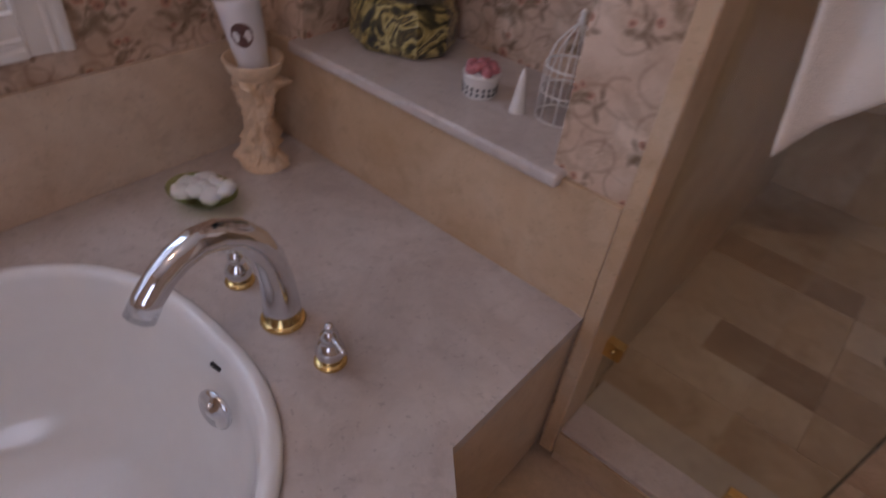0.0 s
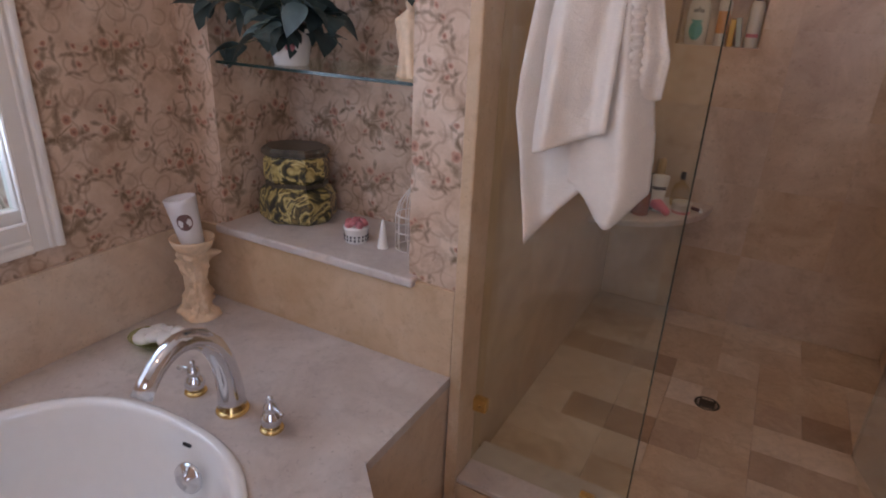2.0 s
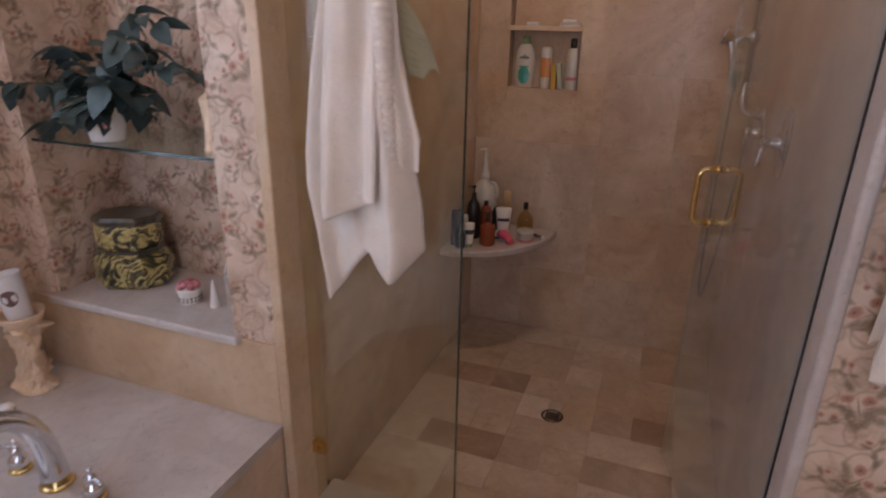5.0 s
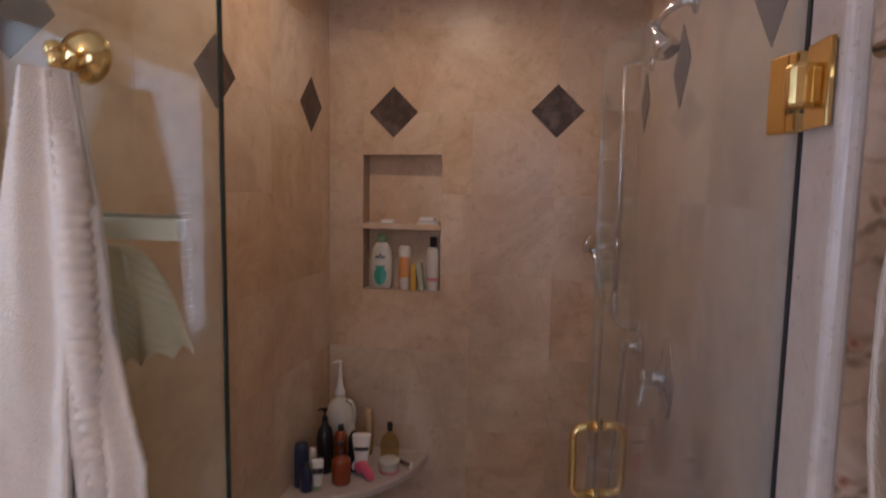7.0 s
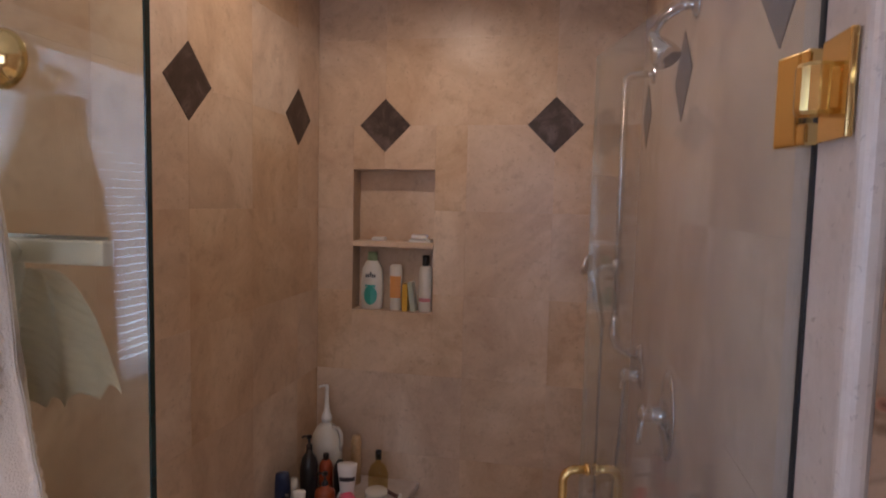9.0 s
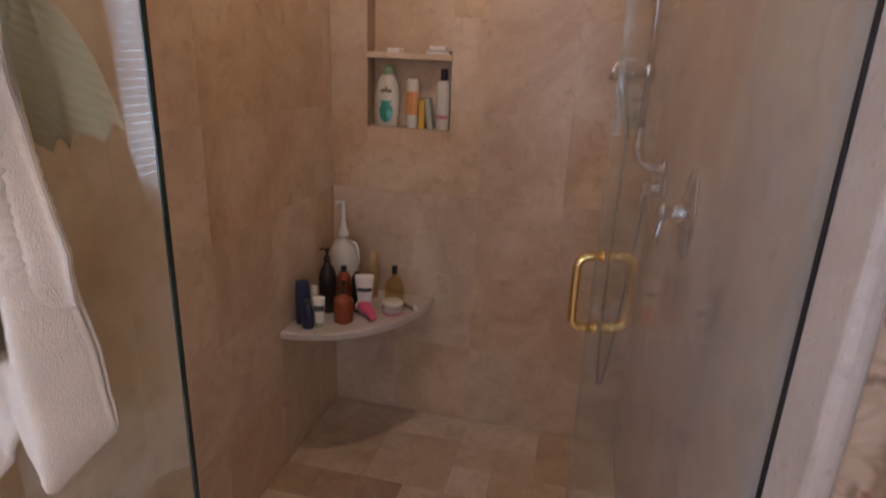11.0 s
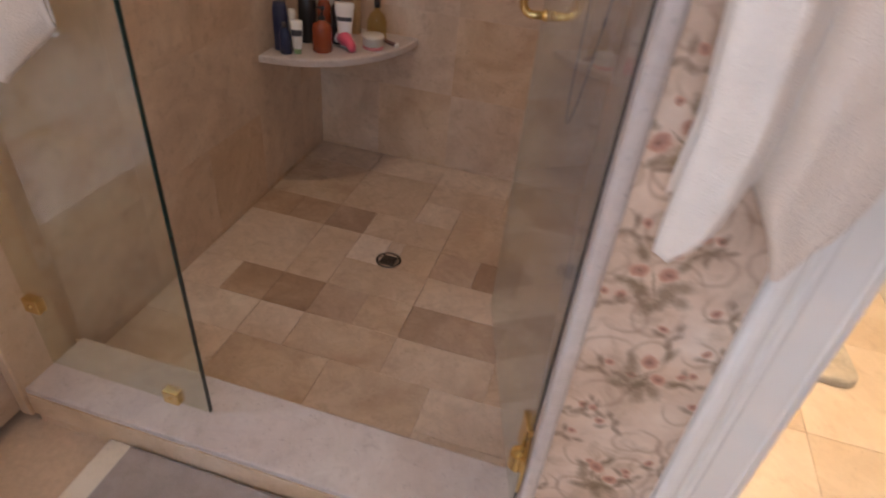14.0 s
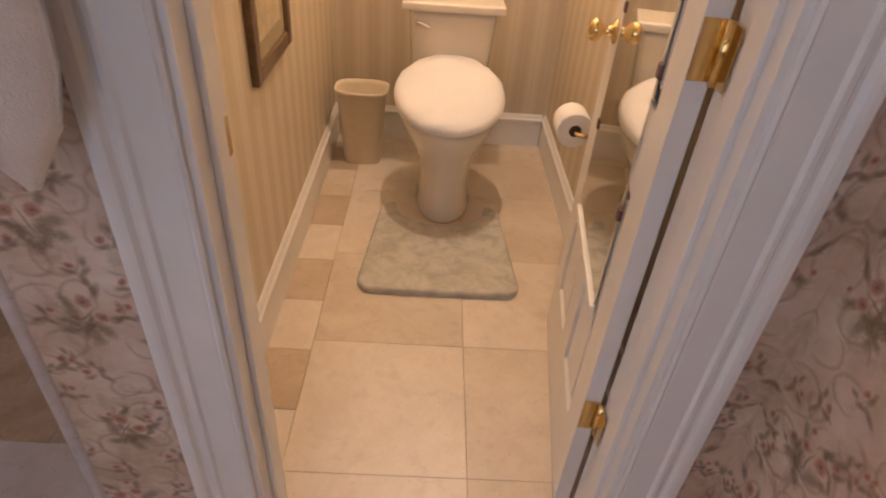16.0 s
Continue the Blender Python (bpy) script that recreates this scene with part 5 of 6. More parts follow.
part("lobe_fall", sheet("lobe_fall", M_TOWEL, TOP, (0.235, 0.420), lambda u: 1.075 - 0.085 * math.sin(math.pi * u ** 1.2), 1.15, 0.022, -0.012, 0.036, seed=2, nv=110, bulge=0.014, edges=((1.94, 0.280, 0.325), (1.70, 0.25, 0.360), (1.40, 0.24, 0.382), (1.20, 0.235, 0.420), (1.08, 0.245, 0.428), (0.98, 0.285, 0.400))), towel)
part("front_flap", sheet("front_flap", M_TOWEL, TOP, (0.16, 0.335), lambda u: 1.135 + 0.075 * u, 1.35, 0.016, -0.042, 0.018, seed=5, nv=110, bulge=0.010, edges=((1.94, 0.268, 0.318), (1.82, 0.235, 0.325), (1.70, 0.205, 0.335), (1.40, 0.168, 0.335), (1.12, 0.158, 0.328))), towel)
part("side_flap", sheet("side_flap", M_TOWEL, (0.335, 0.360, 1.75), (0.37, 0.415), lambda u: 1.255 + 0.03 * u, 0.9, 0.012, -0.016, 0.014, nu=30, nv=80, seed=7, bulge=0.012, edges=((1.76, 0.332, 0.356), (1.56, 0.345, 0.376), (1.44, 0.355, 0.404), (1.36, 0.362, 0.428), (1.24, 0.352, 0.420))), towel)
roll_pts, roll_r = [], []
for k in range(150):
    f = k / 149
    roll_pts.append((np.interp(f, (0, 0.2, 0.5, 0.8, 1.0), (0.300, 0.334, 0.345, 0.352, 0.360)), -0.030 - 0.010 * math.sin(math.pi * f), 1.925 - 0.64 * f))
    roll_r.append((0.012 + 0.010 * min(1, f / 0.3)) * (1 + 0.11 * math.sin(2 * math.pi * k / 4.6)) * (1 if f < 0.97 else 0.75))
part("rolled_edge", tube("rolled_edge", roll_pts, 0.02, M_TOWEL, 14, roll_r), towel, "thick ribbed rolled terry edge")

# a towel in two tails on the papered strip
tt = thing("hand_towel", (0, 0, 0), "white terry towel hanging in two pointed tails beside the shower", "towel")
LEFT = ((1.94, 1.352, 1.440), (1.68, 1.332, 1.440), (1.53, 1.336, 1.442), (1.30, 1.360, 1.445), (1.18, 1.372, 1.448), (1.08, 1.368, 1.440), (1.00, 1.368, 1.425))
part("rear_tail", sheet("rear_tail", M_TOWEL, (1.352, 1.440, 1.93), (1.368, 1.43), lambda u: 1.060 + 0.10 * u, 1.1, 0.012, -0.095, 0.012, seed=11, ease=0.9, gather=0.8, nv=90, edges=LEFT), tt)
part("near_tail", sheet("near_tail", M_TOWEL, (1.350, 1.430, 1.93), (1.37, 1.42), lambda u: 1.015 + 0.155 * max(0.0, u - 0.25), 0.9, 0.016, -0.140, 0.024, seed=12, ease=0.9, gather=0.7, nv=90, bulge=0.014, edges=LEFT), tt)
part("far_tail", sheet("far_tail", M_TOWEL, (1.428, 1.540, 1.93), (1.44, 1.55), lambda u: 1.005 + 0.26 * max(0.0, u - 0.70) + 0.20 * max(0.0, 0.60 - u), 0.8, 0.016, -0.118, 0.026, seed=14, ease=0.9, gather=0.7, nv=90, bulge=0.018, edges=((1.94, 1.428, 1.540), (1.4, 1.430, 1.575), (1.15, 1.432, 1.568), (1.0, 1.450, 1.535))), tt)
rail = thing("towel_rail", (1.44, WALL_Y, 1.935), "brass towel rail on the papered strip", "towel rail")
part("bar", tube("bar", [(-0.10, -0.120, 0), (0.10, -0.120, 0)], 0.008, M_BRASS, 12), rail)
for sx in (-0.095, 0.095):
    part("post", tube("post", [(sx, 0, 0), (sx, -0.120, 0)], 0.009, M_BRASS, 12), rail)


# ---- bottles ----
def plastic(name, c, rough=0.3):
    return plain(name, c, rough, vary=0.04, scale=40, coat=0.2)


M_NAVY, M_BLACK, M_AMBER = plastic("navy_plastic", (0.012, 0.022, 0.07)), plastic("black_plastic", (0.012, 0.011, 0.012)), plastic("amber_plastic", (0.28, 0.055, 0.02), 0.15)
M_MILK, M_GREENCAP, M_TEAL = plastic("milky_plastic", (0.62, 0.58, 0.50)), plastic("green_cap", (0.28, 0.40, 0.20)), plastic("teal_label", (0.03, 0.30, 0.24))
M_HOTPINK, M_YELLOW, M_ORANGE, M_SAGE = plastic("pink_plastic", (0.75, 0.12, 0.20)), plastic("yellow_plastic", (0.62, 0.36, 0.04)), plastic("orange_label", (0.66, 0.28, 0.08)), plastic("sage_plastic", (0.42, 0.45, 0.36))
M_WOODY, M_INK = plain("beige_wood", (0.50, 0.34, 0.18), 0.5, vary=0.15, scale=70), plastic("ink", (0.05, 0.05, 0.06))
M_LIQUID = glass("oil_bottle", (0.86, 0.78, 0.56), 0.03)
CSZ = 0.577


def bottle(at, label, mat, profile, squash=(1, 1), cap=None, cap_mat=None, turn=0, label_band=None, group="shower bottles", name="bottle"):
    b = thing(name, at, label, "bottle", group, turn)
    part("body", lathe("body", profile, mat, 28, squash), b)
    if cap:
        part("cap", lathe("cap", cap, cap_mat or M_BLACK, 20, squash if squash[1] > 0.8 else (squash[0] * 0.9, squash[1])), b)
    if label_band:
        r, z0, z1, m = label_band
        arcv = [(r * squash[0] * math.cos(radians(a)), r * squash[1] * math.sin(radians(a)), z) for z in (z0, z1) for a in range(-150, -20, 10)]
        n = len(arcv) // 2
        part("label_panel", mesh_of("label_panel", arcv, [(i, i + 1, n + i + 1, n + i) for i in range(n - 1)], m, True), b)
    return b


def pump_top(b, z, mat, r=0.006, reach=0.035):
    p = part("pump", lathe("pump", [(0.013, z), (0.013, z + 0.014), (r, z + 0.018), (r * 0.7, z + 0.04), (0.011, z + 0.042), (0.011, z + 0.052), (0.003, z + 0.054)], mat, 16), b)
    part("nozzle", tube("nozzle", [(0, 0, z + 0.047), (-reach * 0.7, 0, z + 0.047), (-reach, 0, z + 0.040)], 0.004, mat, 8), p)
    return p


bottle((0.040, 1.372, CSZ), "tall navy blue plastic bottle on the corner shelf", M_NAVY, [(0.026, 0), (0.029, 0.005), (0.029, 0.13), (0.027, 0.165), (0.024, 0.183), (0.004, 0.184)], (1, 0.62), turn=20)
bottle((0.073, 1.340, CSZ), "small dark blue rounded bottle on the corner shelf", M_NAVY, [(0.021, 0), (0.024, 0.004), (0.024, 0.07), (0.018, 0.092), (0.009, 0.10)], (1, 0.7), [(0.010, 0.098), (0.010, 0.118), (0.002, 0.12)], M_INK)
bottle((0.079, 1.395, CSZ), "slim white tube behind the small bottles", M_MILK, [(0.013, 0), (0.015, 0.004), (0.015, 0.125), (0.013, 0.155), (0.002, 0.157)])
bottle((0.113, 1.362, CSZ), "small cream tube with an olive foot cap", M_BONE, [(0.014, 0.018), (0.017, 0.022), (0.021, 0.07), (0.024, 0.122), (0.022, 0.127), (0.002, 0.127)], (1, 0.55), [(0.015, 0.0), (0.015, 0.019), (0.012, 0.02)], M_GREENCAP, 20, (0.0235, 0.070, 0.094, M_INK))
bp = bottle((0.080, 1.520, CSZ), "tall black pump bottle at the back of the shelf", M_BLACK, [(0.034, 0), (0.036, 0.006), (0.036, 0.15), (0.028, 0.185), (0.014, 0.205), (0.012, 0.225)])
pump_top(bp, 0.222, M_BLACK, reach=0.03)
jug = bottle((0.095, 1.660, CSZ), "milky plastic jug with a long pump spout", M_MILK, [(0.055, 0), (0.060, 0.006), (0.066, 0.10), (0.068, 0.17), (0.060, 0.225), (0.040, 0.262), (0.020, 0.278), (0.020, 0.29)], (1, 0.8))
part("handle", tube("handle", [(0.030, -0.01, 0.268), (0.056, -0.01, 0.262), (0.068, -0.01, 0.235), (0.070, -0.01, 0.20), (0.064, -0.01, 0.17)], 0.009, M_MILK, 10), jug)
part("pump", lathe("pump", [(0.022, 0.286), (0.022, 0.305), (0.014, 0.325), (0.009, 0.36), (0.007, 0.43), (0.009, 0.432), (0.007, 0.440), (0.001, 0.44)], M_WHITEPLASTIC, 16), jug)
part("nozzle", tube("nozzle", [(0, 0, 0.432), (-0.012, -0.006, 0.438), (-0.03, -0.012, 0.432)], 0.005, M_WHITEPLASTIC, 8), jug)
am = bottle((0.182, 1.440, CSZ), "amber bottle with a black pump top", M_AMBER, [(0.036, 0), (0.039, 0.006), (0.039, 0.092), (0.034, 0.106), (0.016, 0.114), (0.014, 0.122)])
pump_top(am, 0.118, M_BLACK, reach=0.03)
bottle((0.135, 1.560, CSZ), "dark red-brown bottle behind the amber one", M_AMBER, [(0.026, 0), (0.028, 0.006), (0.028, 0.14), (0.020, 0.16), (0.010, 0.168)], (1, 1), [(0.012, 0.166), (0.012, 0.19), (0.002, 0.192)], M_BLACK)
bottle((0.195, 1.560, CSZ), "dark brown bottle behind the cream tube", M_BLACK, [(0.024, 0), (0.026, 0.006), (0.026, 0.14), (0.016, 0.16), (0.010, 0.17)])
bottle((0.238, 1.530, CSZ), "white squeeze tube standing on its cap", M_BONE, [(0.020, 0.022), (0.025, 0.028), (0.032, 0.10), (0.040, 0.168), (0.038, 0.174), (0.002, 0.174)], (1, 0.45), [(0.019, 0.0), (0.019, 0.022), (0.015, 0.024)], M_WHITEPLASTIC, 15, (0.0345, 0.105, 0.122, M_INK))
bottle((0.205, 1.720, CSZ), "tall beige wooden-looking bottle against the wall", M_WOODY, [(0.020, 0), (0.022, 0.004), (0.022, 0.18), (0.016, 0.21), (0.003, 0.212)])
bottle((0.315, 1.690, CSZ), "clear amber oil bottle with a black cap", M_LIQUID, [(0.040, 0), (0.043, 0.006), (0.043, 0.075), (0.030, 0.105), (0.011, 0.122), (0.011, 0.135)], (1, 0.8), [(0.014, 0.132), (0.014, 0.168), (0.003, 0.170)], M_BLACK)
jar = bottle((0.345, 1.575, CSZ), "low round white cream jar with a pink base", M_MILK, [(0.040, 0.012), (0.043, 0.016), (0.043, 0.040), (0.045, 0.041), (0.045, 0.052), (0.041, 0.056), (0.004, 0.056)], name="jar")
part("base", lathe("base", [(0.040, 0.0), (0.042, 0.003), (0.042, 0.013)], M_PINK, 28), jar)
puff = thing("bath_scrubber", (0.262, 1.500, CSZ), "hot pink plastic massage scrubber lying on the shelf", "scrubber")
part("body", tube("body", [(-0.040, 0.03, 0.034), (-0.015, 0.018, 0.036), (0.010, 0.0, 0.028), (0.026, -0.018, 0.022), (0.036, -0.034, 0.020)], 0.02, M_HOTPINK, 14, [0.024, 0.028, 0.021, 0.019, 0.016]), puff)
part("disc", lathe("disc", [(0.022, 0), (0.026, 0.004), (0.022, 0.010), (0.004, 0.012)], M_WHITEPLASTIC, 20), puff, "", pose(-0.046, 0.034, 0.034, 0, -75, -20))
razor = thing("razor", (0.402, 1.640, CSZ), "dark and white safety razor lying at the shelf end", "razor")
part("grip", tube("grip", [(-0.05, 0.03, 0.012), (-0.01, 0.005, 0.010), (0.022, -0.012, 0.010)], 0.008, M_BADGE, 10), razor)
part("head", box("head", 0.016, -0.034, 0.002, 0.030, 0.006, 0.016, M_WHITEPLASTIC, 0.003), razor, "", pose(0, 0, 0, 0, 0, 10))

# niche
NY = BACK_Y + 0.045
lot = bottle((0.226, NY, N_Z0), "white lotion bottle with a green cap and label", M_MILK, [(0.040, 0), (0.046, 0.006), (0.050, 0.06), (0.051, 0.12), (0.045, 0.175), (0.028, 0.208), (0.020, 0.214)], (1, 0.55), [(0.026, 0.212), (0.024, 0.240), (0.020, 0.250), (0.003, 0.251)], M_GREENCAP, 0, None, "niche bottles")
gl_pts = [(0.030 * math.cos(2 * math.pi * k / 24), -0.0295 + 0.006 * abs(math.cos(2 * math.pi * k / 24)) ** 2, 0.062 + 0.042 * math.sin(2 * math.pi * k / 24)) for k in range(24)]
part("label_panel", mesh_of("label_panel", gl_pts + [(0, -0.0305, 0.062)], [(k, (k + 1) % 24, 24) for k in range(24)], M_TEAL), lot, "green oval label")
for k, (wx, zz) in enumerate(((-0.018, 0.140), (-0.008, 0.141), (0.002, 0.143), (0.011, 0.140), (0.020, 0.140))):
    part("label_bar", box("label_bar", wx - 0.003, -0.0305, zz, wx + 0.003, -0.0270, zz + (0.022 if k == 2 else 0.014), M_INK), lot)
part("label_bar", box("label_bar", -0.024, -0.031, 0.100, 0.024, -0.027, 0.108, M_TEAL), lot)
bottle((0.335, NY - 0.005, N_Z0), "clear orange-labelled tube standing on its cap", M_MILK, [(0.022, 0.0), (0.024, 0.004), (0.024, 0.05), (0.028, 0.12), (0.028, 0.185), (0.020, 0.20), (0.003, 0.201)], (1, 0.6), None, None, 0, (0.0285, 0.055, 0.150, M_ORANGE), "niche bottles")
tagged(part("yellow_box", box("yellow_box", -0.012, -0.03, 0, 0.012, 0.03, 0.118, M_YELLOW, 0.003), None, "", pose(0.380, NY, N_Z0, 0, 0, 3)), "slim yellow carton standing in the shower niche", "carton")
tagged(part("sage_box", box("sage_box", -0.011, -0.028, 0, 0.011, 0.028, 0.125, M_SAGE, 0.003), None, "", pose(0.418, NY, N_Z0 + 0.0015, 0, -8, 2)), "slim grey-green carton leaning in the shower niche", "carton")
bottle((0.466, NY, N_Z0), "slim white bottle with a black cap", M_MILK, [(0.027, 0), (0.029, 0.005), (0.029, 0.17), (0.024, 0.192), (0.014, 0.200)], (1, 0.8), [(0.017, 0.198), (0.017, 0.243), (0.003, 0.245)], M_BLACK, 0, (0.0293, 0.045, 0.060, M_PINK), "niche bottles")
tagged(part("soap_bar", box("soap_bar", -0.030, -0.02, 0, 0.030, 0.02, 0.017, M_SOAP, 0.007, 3), None, "", pose(0.255, NY, 1.617)), "worn white soap bar on the niche shelf", "soap")
caddy = thing("soap_tray", (0.442, NY, 1.617), "ribbed white soap tray with a soap bar on the niche shelf", "soap tray")
part("tray", box("tray", -0.048, -0.026, 0.0, 0.048, 0.026, 0.007, M_WHITEPLASTIC, 0.002), caddy)
for k in range(8):
    part("rib", box("rib", -0.045 + 0.0125 * k, -0.027, 0.007, -0.041 + 0.0125 * k, 0.027, 0.013, M_WHITEPLASTIC), caddy)
part("soap", box("soap", -0.040, -0.020, 0.013, 0.030, 0.020, 0.032, M_SOAP, 0.008, 3), caddy)

tagged(part("bath_mat", prism("bath_mat", [(0.333, -0.045), (1.16, -0.045), (1.16, -0.60), (0.333, -0.60)], 0.0005, 0.018, M_RUGBROWN, 0.007, 3)), "taupe pile bath mat on the floor before the shower", "bath mat")


# ---- toilet room ----
M_COVER = terry("white_plush", (0.93, 0.91, 0.88), 0.05)
M_BASKET = plain("beige_plastic", (0.78, 0.67, 0.50), 0.4, vary=0.04)
M_FRAMEB = plain("bronze_frame", (0.16, 0.10, 0.055), 0.4, 0.4, vary=0.3, scale=60, bumps=0.2)
M_MATB = plain("olive_mat_board", (0.36, 0.30, 0.18), 0.7, vary=0.08)
M_PRINT = plain("cream_print", (0.55, 0.46, 0.30), 0.6, vary=0.2, scale=18)
M_PAPERROLL = plain("tissue", (0.84, 0.82, 0.78), 0.9, vary=0.03, scale=80, bumps=0.2)
M_DARKIN = plain("dark_hollow", (0.05, 0.035, 0.025), 0.9)


def egg(a, b, c, n, k, dy=0.0):
    """A toilet-seat outline: half width a, front reach b, back reach c."""
    t = 2 * math.pi * k / n
    x = a * math.cos(t)
    y = (c if math.sin(t) > 0 else b) * math.sin(t)
    return x, y + dy


def loft(name, rows, mat, n=40, smooth=True):
    verts, faces = [], []
    for a, b, c, dy, z, *tilt in rows:
        for k in range(n):
            x, y = egg(a, b, c, n, k, dy)
            verts.append((x, y, z + (tilt[0] * y if tilt else 0)))
    for i in range(len(rows) - 1):
        for k in range(n):
            faces.append((i * n + k, i * n + (k + 1) % n, (i + 1) * n + (k + 1) % n, (i + 1) * n + k))
    faces += [tuple(range(n))[::-1], tuple((len(rows) - 1) * n + k for k in range(n))]
    return mesh_of(name, verts, faces, mat, smooth)


toilet = thing("toilet", (2.030, 1.585, 0.0), "biscuit porcelain toilet with a plush white lid cover", "toilet")
part("bowl", loft("bowl", [(0.118, 0.215, 0.30, 0, 0.0), (0.120, 0.220, 0.30, 0, 0.01), (0.108, 0.205, 0.28, 0, 0.05), (0.106, 0.198, 0.26, 0, 0.16), (0.114, 0.205, 0.25, 0, 0.24), (0.150, 0.24, 0.24, 0, 0.31), (0.186, 0.275, 0.24, 0, 0.375), (0.196, 0.285, 0.24, 0, 0.41), (0.192, 0.28, 0.24, 0, 0.42), (0.05, 0.08, 0.1, 0, 0.42)], M_BISCUIT), toilet)
part("seat", loft("seat", [(0.188, 0.285, 0.20, 0, 0.422), (0.198, 0.292, 0.20, 0, 0.427), (0.198, 0.292, 0.20, 0, 0.441), (0.188, 0.284, 0.20, 0, 0.447)], M_BISCUIT), toilet)
cover_rows = [(0.195, 0.290, 0.24, 0, 0.449), (0.216, 0.312, 0.26, 0, 0.458, 0.05), (0.224, 0.320, 0.27, 0, 0.485, 0.09), (0.216, 0.312, 0.265, 0, 0.512, 0.12), (0.188, 0.28, 0.24, 0, 0.532, 0.14), (0.11, 0.17, 0.15, 0, 0.542, 0.14), (0.03, 0.05, 0.04, 0, 0.545, 0.14)]
cov = loft("lid_cover", cover_rows, M_COVER, 64)
for v in cov.vertices:
    d = 0.008 * noise.noise((v.co.x * 20, v.co.y * 20, v.co.z * 20)) + 0.005 * noise.noise((v.co.x * 55, v.co.y * 55, 3))
    v.co.z += d if v.co.z > 0.46 else 0
    v.co.x *= 1 + d
part("lid_cover", cov, toilet, "plush white lid cover")


def tank_mesh():
    bm = box_bm(-0.185, 0.245, 0.400, 0.185, 0.445, 0.735)
    for v in bm.verts:
        if v.co.z < 0.5:
            v.co.x *= 0.86
            v.co.y += 0.02 if v.co.y < 0.3 else 0
    bmesh.ops.bevel(bm, geom=bm.edges[:], offset=0.028, segments=4, profile=0.5, affect="EDGES")
    return bm_mesh("tank", bm, M_BISCUIT, True)


part("tank", tank_mesh(), toilet)
part("tank_lid", box("tank_lid", -0.215, 0.225, 0.736, 0.215, 0.458, 0.772, M_BISCUIT, 0.012, 3), toilet)
part("flush_lever", tube("flush_lever", [(-0.150, 0.248, 0.690), (-0.150, 0.228, 0.690), (-0.130, 0.222, 0.688), (-0.095, 0.220, 0.680)], 0.007, M_CHROME, 10), toilet, "chrome flush lever")
part("hinge_block", box("hinge_block", -0.09, 0.20, 0.421, 0.09, 0.235, 0.455, M_BISCUIT, 0.008), toilet)
part("supply_pipe", tube("supply_pipe", [(-0.20, 0.60, 0.17), (-0.20, 0.50, 0.17), (-0.19, 0.46, 0.22), (-0.15, 0.38, 0.41)], 0.006, M_CHROME, 8), toilet, "thin chrome supply pipe")


def contour_rug():
    """A pile rug with a bay cut for the toilet's foot."""
    w, y0, y1 = 0.293, -0.72, -0.15
    pts = []
    for cx, cy, a0 in ((w - 0.06, y0 + 0.06, 270), (w - 0.10, y1 - 0.04, 0)):
        pts += [(cx + 0.06 * math.cos(radians(a0 + 15 * k)), cy + 0.06 * math.sin(radians(a0 + 15 * k))) for k in range(7)]
    pts += [(0.185 * math.cos(radians(a)), y1 - 0.01 + 0.125 * -abs(math.sin(radians(a)))) for a in range(0, 181, 12)]
    for cx, cy, a0 in ((-w + 0.10, y1 - 0.04, 90), (-w + 0.06, y0 + 0.06, 180)):
        pts += [(cx + 0.06 * math.cos(radians(a0 + 15 * k)), cy + 0.06 * math.sin(radians(a0 + 15 * k))) for k in range(7)]
    return prism("contour_rug", pts, 0.0005, 0.028, M_RUGGREY, 0.012, 4)


tagged(part("contour_rug", contour_rug(), None, "", pose(2.019, 1.615, 0.0)), "grey-green contour rug round the toilet foot", "rug")

wb = thing("waste_basket", (1.638, 1.915, 0.0), "beige plastic waste basket beside the toilet", "waste basket")


def basket_mesh():
    rows = [(0.085, 0.065, 0.0), (0.088, 0.068, 0.006), (0.112, 0.086, 0.345), (0.122, 0.094, 0.350), (0.124, 0.096, 0.364), (0.116, 0.088, 0.364), (0.108, 0.080, 0.345), (0.082, 0.060, 0.01)]
    n, verts, faces = 40, [], []
    for a, b, z in rows:
        for k in range(n):
            t = 2 * math.pi * k / n
            c, s = math.cos(t), math.sin(t)
            verts.append((a * math.copysign(abs(c) ** 0.6, c), b * math.copysign(abs(s) ** 0.6, s), z))
    for i in range(len(rows) - 1):
        for k in range(n):
            faces.append((i * n + k, i * n + (k + 1) % n, (i + 1) * n + (k + 1) % n, (i + 1) * n + k))
    faces += [tuple(range(n))[::-1], tuple((len(rows) - 1) * n + k for k in range(n))]
    return mesh_of("bin", verts, faces, M_BASKET, True)


part("bin", basket_mesh(), wb)

tp = thing("toilet_paper_holder", (TOI_X1, 1.16, 0.565), "brass toilet-paper holder with a white roll", "paper holder")
part("flange", lathe("flange", [(0.026, 0), (0.026, 0.005), (0.014, 0.010)], M_BRASS, 20), tp, "", pose(0, -0.075, 0.0, 0, -90, 0))
part("arm", tube("arm", [(0, -0.075, 0), (-0.09, -0.075, 0), (-0.106, -0.068, 0), (-0.110, -0.05, 0), (-0.110, 0.075, 0)], 0.007, M_BRASS, 10), tp)
roll = part("paper_roll", lathe("paper_roll", [(0.021, -0.052), (0.058, -0.052), (0.060, -0.050), (0.060, 0.050), (0.058, 0.052), (0.021, 0.052)], M_PAPERROLL, 40), tp, "white paper roll", pose(-0.110, 0.01, 0.0, 90, 0, 0))
